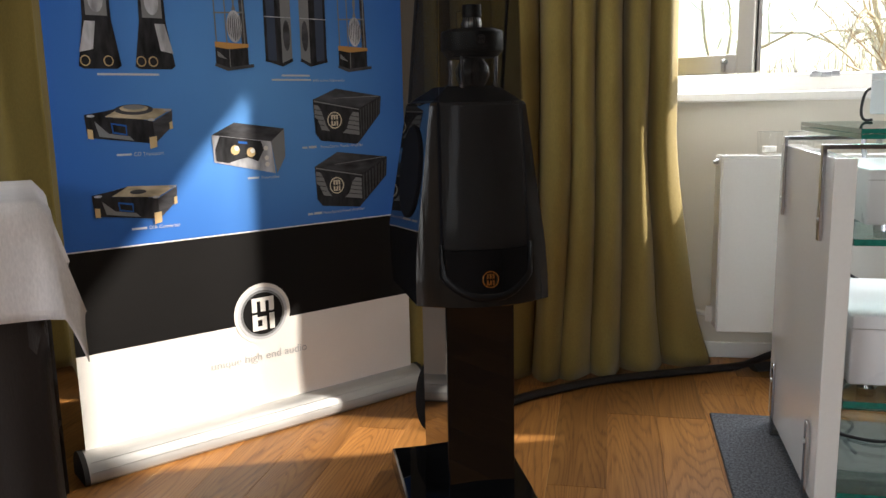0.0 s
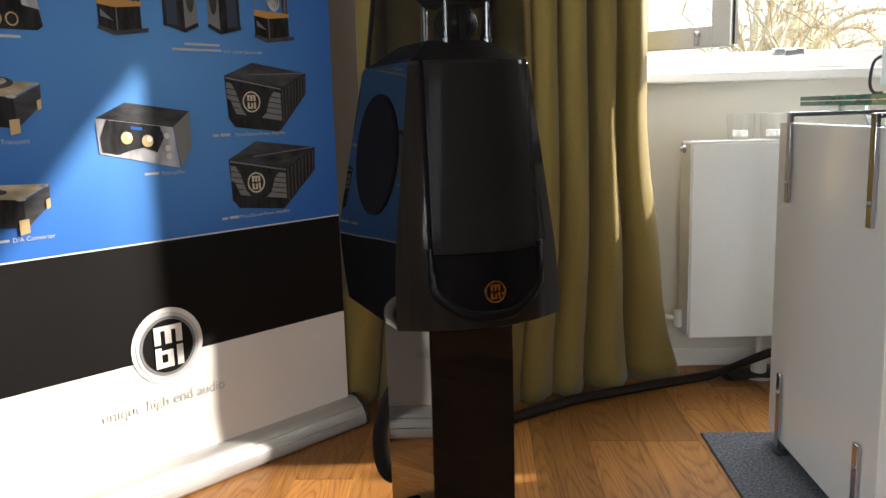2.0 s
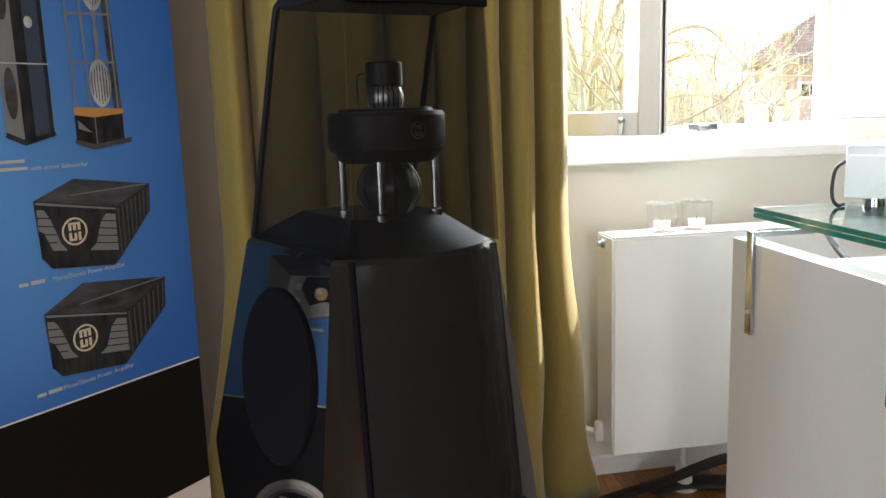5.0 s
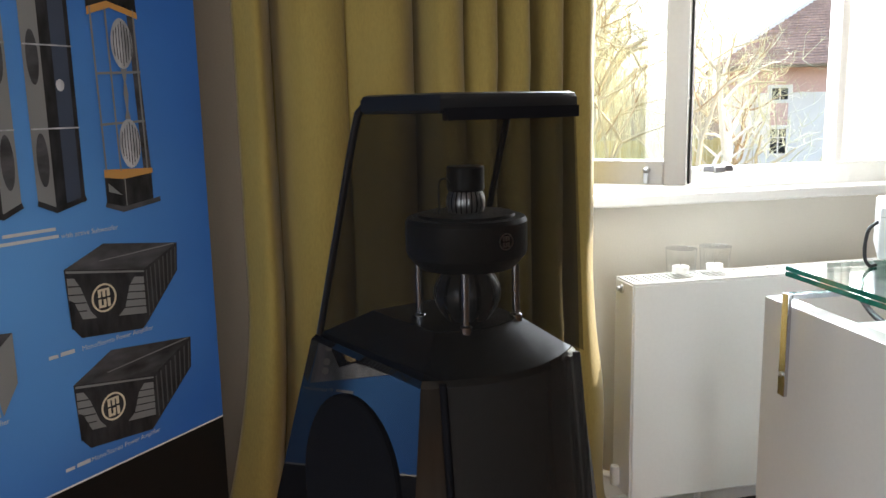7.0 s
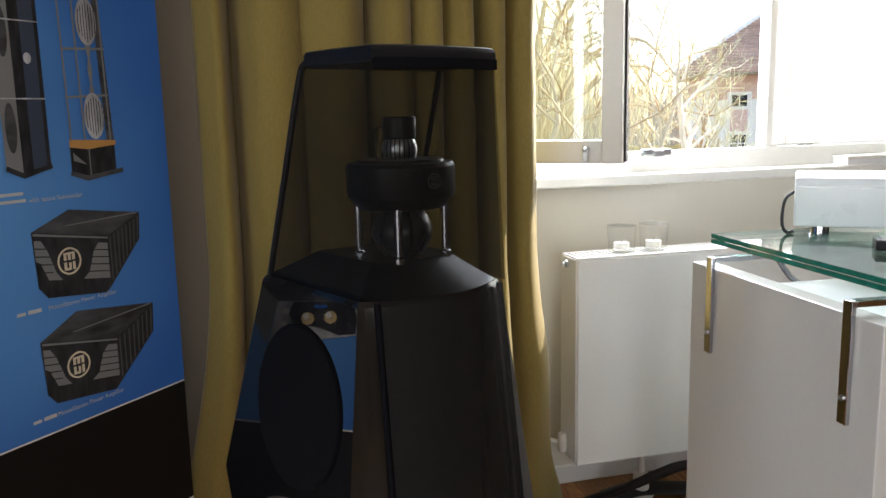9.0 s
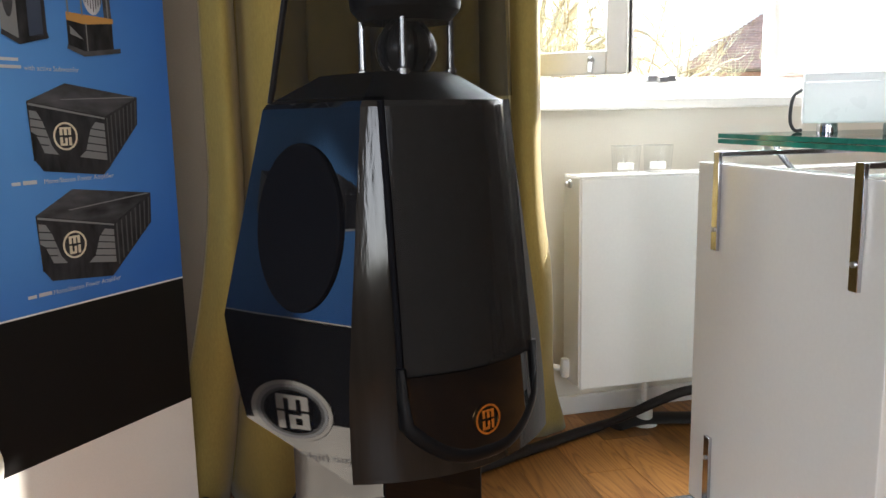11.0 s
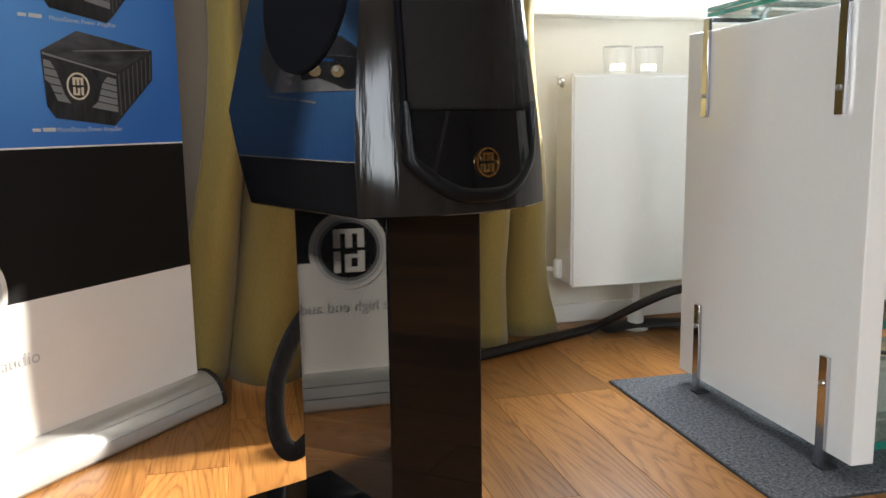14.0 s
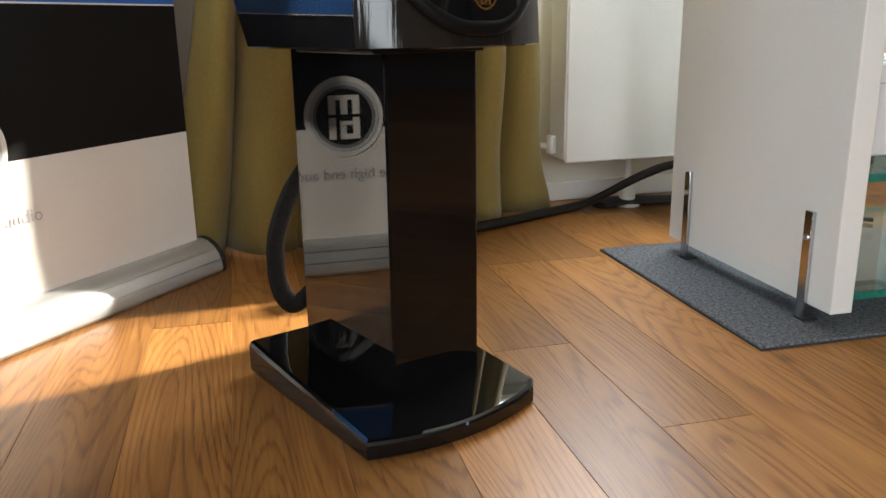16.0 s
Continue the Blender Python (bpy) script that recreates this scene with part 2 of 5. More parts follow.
M_SHELF = pane_glass("green_shelf_glass", (0.85, 0.94, 0.905))
M_EDGE = material("green_glass_edge", (0.012, 0.15, 0.115), 0.12, var=0.3, scale=30, bump=0, coat=0.6)
M_DEVICE = material("white_device_enamel", (0.76, 0.77, 0.78), 0.28, var=0.02, bump=0.01)
M_RUBBER = material("black_rubber", (0.014, 0.014, 0.014), 0.6, var=0.2)
M_SLEEVE = material("braided_sleeve", (0.014, 0.011, 0.010), 0.6, var=0.6, scale=90, grain=300, bump=0.6, spec=0.22)
M_WAX = material("white_wax", (0.8, 0.79, 0.75), 0.4, var=0.03)
M_NET = sheer("white_net", (0.85, 0.84, 0.82), 0.80)
tl_node = M_NET.node_tree.nodes.new("ShaderNodeBsdfTranslucent")
tl_node.inputs[0].default_value = (0.9, 0.89, 0.86, 1)
for link in list(M_NET.node_tree.links):
    if link.to_node.type == "MIX_SHADER" and link.to_socket == link.to_node.inputs[1]:
        M_NET.node_tree.links.new(tl_node.outputs[0], link.to_node.inputs[1])
        break
M_DARK = material("dark_seam", (0.03, 0.028, 0.025), 0.8)


# ---------------------------------------------------------------- mesh helpers
def smooth(me, angle=35):
    for p in me.polygons:
        p.use_smooth = True
    me.set_sharp_from_angle(angle=radians(angle))


def part(name, bm, mat, parent=None, label="", round_angle=20):
    me = bpy.data.meshes.new(name)
    bmesh.ops.recalc_face_normals(bm, faces=bm.faces)
    bm.to_mesh(me)
    bm.free()
    me.materials.append(mat)
    smooth(me, round_angle)
    ob = new(name, me)
    if parent:
        ob.parent = parent
    if label:
        ob["label"] = label
    return ob


def thing(name, label, category, m=None, group="", kind=""):
    ob = new(name)
    if m is not None:
        ob.matrix_world = m
    return tagged(ob, label, category, group, kind)


def box(bm, x0, x1, y0, y1, z0, z1, bevel=0.0, seg=2):
    vs = bmesh.ops.create_cube(bm, size=1.0)["verts"]
    for v in vs:
        v.co = Vector(((x0 + x1) / 2 + v.co.x * (x1 - x0), (y0 + y1) / 2 + v.co.y * (y1 - y0), (z0 + z1) / 2 + v.co.z * (z1 - z0)))
    if bevel:
        es = list({e for v in vs for e in v.link_edges})
        bmesh.ops.bevel(bm, geom=es, offset=bevel, segments=seg, affect="EDGES", profile=0.5)
    return bm


def boxed(*a, **k):
    return box(bmesh.new(), *a, **k)


def lathe(bm, profile, n=32, cx=0.0, cy=0.0):
    """A body of revolution about the upright axis; profile: (radius, height)."""
    rings = []
    for r, z in profile:
        rings.append([bm.verts.new((cx + r * math.cos(2 * math.pi * i / n), cy + r * math.sin(2 * math.pi * i / n), z)) for i in range(n)])
    for a, b in zip(rings, rings[1:]):
        for i in range(n):
            bm.faces.new((a[i], a[(i + 1) % n], b[(i + 1) % n], b[i]))
    for r in (rings[0], rings[-1]):
        if (r[0].co - r[n // 2].co).length > 1e-5:
            bm.faces.new(r)
    return bm


def loft(bm, sections, closed=True, caps=True):
    """Joins outlines with equal counts of points."""
    rings = [[bm.verts.new(p) for p in s] for s in sections]
    n = len(rings[0])
    for a, b in zip(rings, rings[1:]):
        for i in range(n if closed else n - 1):
            bm.faces.new((a[i], a[(i + 1) % n], b[(i + 1) % n], b[i]))
    if caps and closed:
        bm.faces.new(rings[0])
        bm.faces.new(rings[-1])
    return bm


def prism(bm, outline, y0, y1):
    """An outline in the x-z plane, given depth along y."""
    return loft(bm, [[(x, y0, z) for x, z in outline], [(x, y1, z) for x, z in outline]])


def tube(bm, pts, rx, rz=None, n=10, cap=True, across=None):
    """A bar of oval section along a line of points."""
    rz = rz or rx
    pts = [Vector(p) for p in pts]
    rings = []
    for i, p in enumerate(pts):
        t = (pts[min(i + 1, len(pts) - 1)] - pts[max(i - 1, 0)]).normalized()
        side = t.cross(Vector((0, 0, 1)))
        side = side.normalized() if side.length > 1e-3 else Vector((1, 0, 0))
        if across:
            side = Vector(across)
        up = side.cross(t)
        rings.append([p + side * rx * math.cos(a) + up * rz * math.sin(a) for a in (2 * math.pi * k / n for k in range(n))])
    return loft(bm, rings, True, cap)


def spline(pts, n=12):
    """Points of a smooth line through pts."""
    P = [Vector(p) for p in pts]
    P = [2 * P[0] - P[1], *P, 2 * P[-1] - P[-2]]
    out = []
    for a, b, c, d in zip(P, P[1:], P[2:], P[3:]):
        for k in range(n):
            t = k / n
            out.append(0.5 * (2 * b + (c - a) * t + (2 * a - 5 * b + 4 * c - d) * t * t + (3 * b - a - 3 * c + d) * t ** 3))
    return out + [P[-2]]


# ---------------------------------------------------------------- room
# walls: window wall runs along (1, -0.1) through (1.0, 2.93)
WALL = Matrix.Translation((1.0, 2.93, 0)) @ Matrix.Rotation(math.atan2(-0.1, 1), 4, "Z")
SILL, HEAD, W_L, W_R, MULL, THICK = 0.885, 2.30, -0.42, 2.10, 0.665, 0.08
wall = thing("wall_north", "cream painted window wall", "wall", WALL, kind="structure")
# the section left of the window is coloured darker than the rest
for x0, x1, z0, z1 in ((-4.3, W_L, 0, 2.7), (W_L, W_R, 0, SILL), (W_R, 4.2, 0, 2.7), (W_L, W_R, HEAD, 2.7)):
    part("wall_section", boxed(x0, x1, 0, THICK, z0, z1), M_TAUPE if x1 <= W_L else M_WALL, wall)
# unseen wall; its opening is added to hold the rear fill lamp
south = thing("wall_south", "brown panelled wall with an added, unseen window opening", "wall", kind="structure")
for x0, x1, z0, z1 in ((-3.3, -1.3, 0, 2.7), (-0.2, 5.0, 0, 2.7), (-1.3, -0.2, 0, 0.9), (-1.3, -0.2, 2.2, 2.7)):
    part("wall_section", boxed(x0, x1, -3.3, -3.15, z0, z1), M_ROOM, south)
west = thing("wall_west", "brown panelled wall with a wide glazed door in it", "wall", kind="structure")
for y0, y1, z0, z1 in ((-3.3, -2.9, 0, 2.7), (0.3, 3.6, 0, 2.7), (-2.9, 0.3, 0, 0.06), (-2.9, 0.3, 2.4, 2.7)):
    part("wall_section", boxed(-3.45, -3.3, y0, y1, z0, z1), M_ROOM, west)
# unseen bars added before the lamp to split its reflection into upright streaks
for y in (-2.90, -2.42, -1.94, -1.46, -0.98, -0.50, -0.02):
    part("streak_bar", boxed(-3.34, -3.28, y, y + 0.16, 0.06, 2.4, bevel=0.004), M_ROOM, west)
for nm, x0, x1, y0, y1 in (("wall_east", 5.0, 5.15, -3.3, 2.6),):
    w = part(nm, boxed(x0, x1, y0, y1, 0, 2.7), M_ROOM)
    tagged(w, "plain brown panelled wall", "wall", kind="structure")
ceiling = part("ceiling", boxed(-4.4, 4.3, -6.9, 0.08, 2.7, 2.8), M_CEIL)
ceiling.matrix_world = WALL
tagged(ceiling, "plain white painted ceiling", "ceiling", kind="structure")
bb = part("baseboard", boxed(-3.0, 2.5, -0.015, 0.0, 0, 0.055, bevel=0.004), M_WHITE)
bb.matrix_world = WALL
tagged(bb, "low white painted baseboard", "baseboard", kind="structure")

# floor: plank field turned by 7.8 degrees, boards 136.5 mm wide
FLOOR_TURN, BOARD, LENGTH = radians(-7.8), 0.1365, 1.45
sub = part("subfloor", boxed(-4.35, 4.15, -6.55, 0.06, -0.06, -0.012), M_SUB)
sub.matrix_world = WALL
tagged(sub, "dark bed under the floor boards", "floor", kind="structure")


def build_floor():
    floor = thing("floor", "honey brown oiled oak plank floor", "floor", kind="structure")
    rng = random.Random(4)
    c, s = math.cos(FLOOR_TURN), math.sin(FLOOR_TURN)
    meshes = {}

    def plank_mesh(ln):
        if ln not in meshes:
            bm = boxed(-BOARD / 2 + 0.0002, BOARD / 2 - 0.0002, 0.0002, ln - 0.0002, -0.012, 0.0, bevel=0.0006, seg=1)
            me = bpy.data.meshes.new("plank")
            bm.to_mesh(me)
            bm.free()
            me.materials.append(M_WOOD)
            meshes[ln] = me
        return meshes[ln]

    known = {0: 2.275, 4: 1.936, 5: 1.616, 3: 2.62, 2: 1.32, 1: 1.05, 6: 2.36, -1: 1.55}
    for k in range(-22, 44):
        # board k lies right of the seam x = -0.469 + k * BOARD / cos at y = 0
        xq = -0.469 + (k + 0.5) * BOARD / c
        joint = known.get(k, rng.uniform(0, LENGTH)) / c
        runs = [(joint, 0.775 if k == 5 else rng.choice((1.10, 1.45, 1.45, 1.90)))]
        while runs[-1][0] + runs[-1][1] < 3.6:
            runs.append((sum(runs[-1]), rng.choice((1.10, 1.45, 1.90))))
        while runs[0][0] > -3.2:
            ln = rng.choice((1.10, 1.45, 1.45, 1.90))
            runs.insert(0, (runs[0][0] - ln, ln))
        for a, ln in runs:
            x, y = xq - s * a, c * a
            room = (2.93 - 0.1 * (x - 1.0) + 0.02 - y) / (c - 0.1 * s)
            if x < -3.6 or x > 5.1 or room < 0.05:
                continue
            # the last board of a row is sawn off at the wall
            ob = new("plank", plank_mesh(ln if ln < room else round(room, 2)))
            ob.parent = floor
            ob.matrix_local = Matrix.Translation((x, y, 0)) @ Matrix.Rotation(FLOOR_TURN, 4, "Z")


# ---------------------------------------------------------------- window
def build_window():
    win = thing("window_1", "white painted casement window with one leaf standing open", "window", WALL, kind="structure")
    y0, y1 = 0.02, 0.07
    fr = bmesh.new()
    for b in ((W_L, W_L + 0.05, SILL, HEAD), (W_R - 0.05, W_R, SILL, HEAD), (MULL, MULL + 0.05, SILL + 0.075, HEAD - 0.06)):
        box(fr, b[0], b[1], y0, y1, b[2], b[3], 0.005)
    box(fr, W_L + 0.05, W_R - 0.05, y0, y1, HEAD - 0.06, HEAD, 0.005)
    box(fr, W_L + 0.05, W_R - 0.05, y0, y1, SILL, SILL + 0.075, 0.006)
    part("window_frame", fr, M_WHITE, win)
    part("window_sill", boxed(W_L - 0.08, W_R + 0.1, -0.055, 0.019, SILL - 0.012, SILL + 0.018, bevel=0.006), M_WHITE, win)
    # small lock plate on the bottom rail
    lk = bmesh.new()
    box(lk, 0.255, 0.345, y0 - 0.012, y0 + 0.01, SILL + 0.062, SILL + 0.082, 0.003)
    box(lk, 0.285, 0.318, y0 - 0.020, y0 - 0.012, SILL + 0.060, SILL + 0.078, 0.003)
    part("lock_plate", lk, M_STEEL, win, "worn metal lock plate on the rail")
    return win


def build_casement():
    """The open leaf, hinged at its left stile, turned into the room."""
    hinge, free = Vector((0.655, 2.925, 0)), Vector((0.985, 2.597, 0))
    w = (free - hinge).length
    m = Matrix.Translation(hinge) @ Matrix.Rotation(math.atan2(free.y - hinge.y, free.x - hinge.x), 4, "Z")
    leaf = thing("window_leaf", "white painted open casement leaf with clear glass", "window", m)
    z0, z1 = 0.955, 2.24
    fr = bmesh.new()
    box(fr, 0, 0.05, -0.025, 0.025, z0, z1, 0.004)
    box(fr, w - 0.05, w, -0.025, 0.025, z0, z1, 0.004)
    box(fr, 0.05, w - 0.05, -0.0225, 0.0225, z0, z0 + 0.055, 0.004)
    box(fr, 0.05, w - 0.05, -0.0225, 0.0225, z1 - 0.055, z1, 0.004)
    part("leaf_frame", fr, M_WHITE, leaf)
    sb = bmesh.new()
    box(sb, w + 0.001, w + 0.006, -0.010, 0.012, z0 + 0.004, z1, 0.001)
    part("weather_seal", sb, M_DARK, leaf, "dark rubber seal strip")
    g = part("pane", boxed(0.045, w - 0.045, -0.003, 0.003, z0 + 0.05, z1 - 0.05), M_GLASS, leaf)
    g.visible_shadow = False
    h = bmesh.new()
    lathe(h, [(0.008, 0), (0.008, 0.012), (0.005, 0.02), (0.0, 0.021)], 12)
    box(h, -0.006, 0.006, -0.030, 0.006, 0.008, 0.016, 0.002)
    hd = part("stay_pin", h, M_STEEL, leaf)
    hd.matrix_local = Matrix.Translation((w - 0.085, -0.022, z0 + 0.034)) @ Matrix.Rotation(radians(90), 4, "X")


def build_net():
    """Fine white net across part of the window, added to give its white glare."""
    n = thing("net_curtain", "fine white net added for the glare in the window", "net curtain", WALL)
    bm = bmesh.new()
    x0, x1, z0, z1 = MULL + 0.004, 1.10, SILL + 0.085, HEAD + 0.02
    rows = [[bm.verts.new((x0 + (x1 - x0) * i / 90, -0.006 - 0.006 * math.sin(i * 0.9 + 0.6 * math.sin(i * 0.21)), z)) for i in range(91)] for z in (z0, z1)]
    for i in range(90):
        bm.faces.new((rows[0][i], rows[0][i + 1], rows[1][i + 1], rows[1][i]))
    part("net", bm, M_NET, n, "", 180)
    part("curtain_wire", tube(bmesh.new(), [(x0 - 0.01, -0.006, z1), (x1 + 0.02, -0.006, z1)], 0.003), M_STEEL, n)
    # closed right leaf behind it
    lf = thing("window_leaf", "white painted closed casement leaf with clear glass", "window", WALL)
    fr = bmesh.new()
    a, b, c, d = MULL + 0.055, W_R - 0.055, SILL + 0.08, HEAD - 0.065
    for q in ((a, a + 0.03, c, d), (b - 0.03, b, c, d), (a + 0.03, b - 0.03, c, c + 0.04), (a + 0.03, b - 0.03, d - 0.04, d)):
        box(fr, q[0], q[1], 0.025, 0.065, q[2], q[3], 0.004)
    part("leaf_frame", fr, M_WHITE, lf)
    g = part("pane", boxed(a + 0.028, b - 0.028, 0.043, 0.048, c + 0.038, d - 0.038), M_GLASS, lf)
    g.visible_shadow = False


build_window()
build_casement()
build_net()


def sill_box(x0, x1, z0, z1, label):
    """A closed cardboard box with its lid, lying on the sill."""
    b = thing("storage_box", label, "box", WALL, "boxes on the sill")
    part("box_body", boxed(x0, x1, -0.050, 0.012, z0, z1 - 0.006, bevel=0.002), M_DEVICE, b)
    part("lid", boxed(x0 - 0.002, x1 + 0.002, -0.052, 0.014, z1 - 0.010, z1, bevel=0.002), M_WHITE, b)


sill_box(0.90, 1.24, SILL + 0.018, SILL + 0.044, "flat white box lying on the window sill")
# added out of view: keeps low sun off the floor beside the rack
sill_box(1.27, 1.95, SILL + 0.018, SILL + 0.185, "low white box added on the sill to block low sun")


# ---------------------------------------------------------------- radiator
def build_radiator():
    m = Matrix.Translation((0.930, 2.722, 0)) @ Matrix.Rotation(math.atan2(-0.1, 1), 4, "Z")
    r = thing("radiator", "white enamelled panel radiator under the window", "radiator", m)
    L, D, z0, z1 = 1.0, 0.105, 0.147, 0.708
    part("front_plate", boxed(0.004, L, 0.0, 0.012, z0, z1 - 0.006, bevel=0.004), M_RAD, r)
    part("back_plate", boxed(0.004, L, D - 0.012, D, z0 + 0.01, z1 - 0.006, bevel=0.004), M_RAD, r)
    part("side_cover", boxed(0.0, 0.004, 0.004, D - 0.004, z0 + 0.008, z1 - 0.004, bevel=0.0015), M_RAD, r)
    g = bmesh.new()
    box(g, 0.002, L, 0.002, 0.014, z1 - 0.006, z1)
    box(g, 0.002, L, D - 0.014, D - 0.002, z1 - 0.006, z1)
    n = 62
    for i in range(n):
        x = 0.006 + i * (L - 0.012) / n
        box(g, x, x + 0.009, 0.014, D - 0.014, z1 - 0.005, z1 - 0.001)
    part("top_grille", g, M_RAD, r)
    part("convector", boxed(0.02, L, 0.03, D - 0.03, z0 + 0.03, z1 - 0.03), M_STEEL, r)
    k = bmesh.new()
    lathe(k, [(0.0, 0.0), (0.011, 0.0), (0.011, 0.006), (0.006, 0.009), (0.006, 0.014), (0.0, 0.014)], 16)
    kn = part("vent_plug", k, M_STEEL, r, "nickel vent plug")
    kn.matrix_local = Matrix.Translation((0.0, 0.060, z1 - 0.022)) @ Matrix.Rotation(radians(-90), 4, "Y")
    f = bmesh.new()
    lathe(f, [(0.0, 0.0), (0.036, 0.0), (0.036, 0.008), (0.023, 0.012), (0.022, 0.064), (0.009, 0.068), (0.009, z0 + 0.01)], 20, 0.235, 0.075)
    part("foot", f, M_WHITE, r)
    p = bmesh.new()
    tube(p, [(-0.07, D + 0.05, 0.185), (-0.01, D - 0.03, 0.185), (0.02, D - 0.045, 0.185)], 0.008)
    lathe(p, [(0.011, 0.165), (0.013, 0.175), (0.013, 0.2), (0.011, 0.215)], 12, -0.008, D - 0.035)
    part("supply_pipe", p, M_RAD, r, "", 60)


build_radiator()


def tumbler(m):
    t = thing("tea_light_glass", "clear glass tumbler holding a white tea light", "glass", m, "glasses on the radiator")
    g = bmesh.new()
    lathe(g, [(0.0, 0.0), (0.031, 0.0), (0.034, 0.004), (0.0385, 0.072)], 28)
    lathe(g, [(0.0365, 0.071), (0.0385, 0.0725)], 28)
    o = part("glass", g, M_CLEAR, t)
    o.visible_shadow = False
    c = bmesh.new()
    lathe(c, [(0.0, 0.010), (0.0205, 0.010), (0.0205, 0.026), (0.019, 0.027), (0.018, 0.025), (0.0, 0.0245)], 20)
    part("candle", c, M_WAX, t)
    w = bmesh.new()
    lathe(w, [(0.0, 0.024), (0.001, 0.024), (0.001, 0.032), (0.0, 0.033)], 6)
    part("wick", w, M_DARK, t)
    return t


tl = tumbler(pose(1.085, 2.757, 0.708))
copy_thing(tl, pose(1.178, 2.748, 0.708, rz=40))


# ---------------------------------------------------------------- curtains
def curtain_sheet(left, right, y_mid, z0, z1, folds, depth, seed, y_push=lambda a, z: 0.0):
    """A hanging cloth with uneven folds that deepen towards the hem; right(z): where its right edge hangs."""
    rng = random.Random(seed)
    bm = bmesh.new()
    nu, nv = 220, 44
    centres, a = [], 0.0
    while a < 1.0:
        a += rng.uniform(0.45, 1.6) / folds
        centres.append(a)
    centres = [q for q in centres if q < 0.93] + [1.07]
    amp = [rng.uniform(0.45, 1.35) for _ in centres]
    lean = [rng.uniform(-0.02, 0.02) for _ in centres]
    grid = []
    for j in range(nv + 1):
        h = j / nv
        z = z0 + (z1 - z0) * h
        row = []
        for i in range(nu + 1):
            u = i / nu
            prev, nxt, k = 0.0, 1.0, 0
            for k, cc in enumerate(centres):
                if cc + lean[k] * (1 - h) > u:
                    nxt = cc + lean[k] * (1 - h)
                    break
                prev = cc + lean[k] * (1 - h)
            ph = (u - prev) / max(nxt - prev, 1e-3)
            q = min(1, max(0, ph))
            fold = (0.75 * abs(math.sin(math.pi * q)) ** 0.7 + 0.25 * (0.5 - 0.5 * math.cos(2 * math.pi * q))) * amp[k]
            d = depth * (0.8 + 0.2 * math.sin(3.0 * h + 4.0 * prev))
            y = y_mid - d * (fold - 0.5) + 0.012 * noise.noise((u * 7, h * 3, seed)) + 0.006 * noise.noise((u * 20, h * 9, seed))
            hem = max(0.0, 0.16 - h) / 0.16
            y += 0.035 * hem * noise.noise((u * 11, 2.0, seed + 3)) * max(0.0, 1 - u ** 6) + y_push(u, z)
            x = left(z) + (right(z) - left(z)) * u + 0.012 * math.sin(2 * math.pi * ph) + 0.010 * noise.noise((u * 9, h * 2.5, seed + 7))
            row.append(bm.verts.new((x, y, z + (0.012 * noise.noise((u * 8, 5, seed)) if j == 0 else 0))))
        grid.append(row)
    for r, q in zip(grid, grid[1:]):
        for i in range(nu):
            bm.faces.new((r[i], r[i + 1], q[i + 1], q[i]))
    return bm


def ramp_between(table, x):
    """Straight steps between the (x, value) pairs of a table."""
    if x <= table[0][0]:
        return table[0][1]
    for (x0, v0), (x1, v1) in zip(table, table[1:]):
        if x <= x1:
            return v0 + (v1 - v0) * (x - x0) / (x1 - x0)
    return table[-1][1]


# where the fronts of the folds hang in plan above and at the hem, and the folds: place of each valley above, at the hem, and its depth
FRONT = [(-0.06, 2.640), (0.06, 2.600), (0.25, 2.555), (0.45, 2.545), (0.70, 2.600), (0.95, 2.668)]
HEM = [(-0.10, 2.715), (0.05, 2.685), (0.20, 2.665), (0.35, 2.650), (0.45, 2.650), (0.585, 2.705), (0.72, 2.752), (0.97, 2.815)]
FOLDS = [(0.026, -0.130, 0.02), (0.098, 0.036, 0.13), (0.225, 0.190, 0.035), (0.368, 0.345, 0.12), (0.455, 0.430, 0.05), (0.528, 0.535, 0.07), (0.615, 0.640, 0.12), (0.692, 0.790, 0.10), (0.772, 0.950, 0.03)]


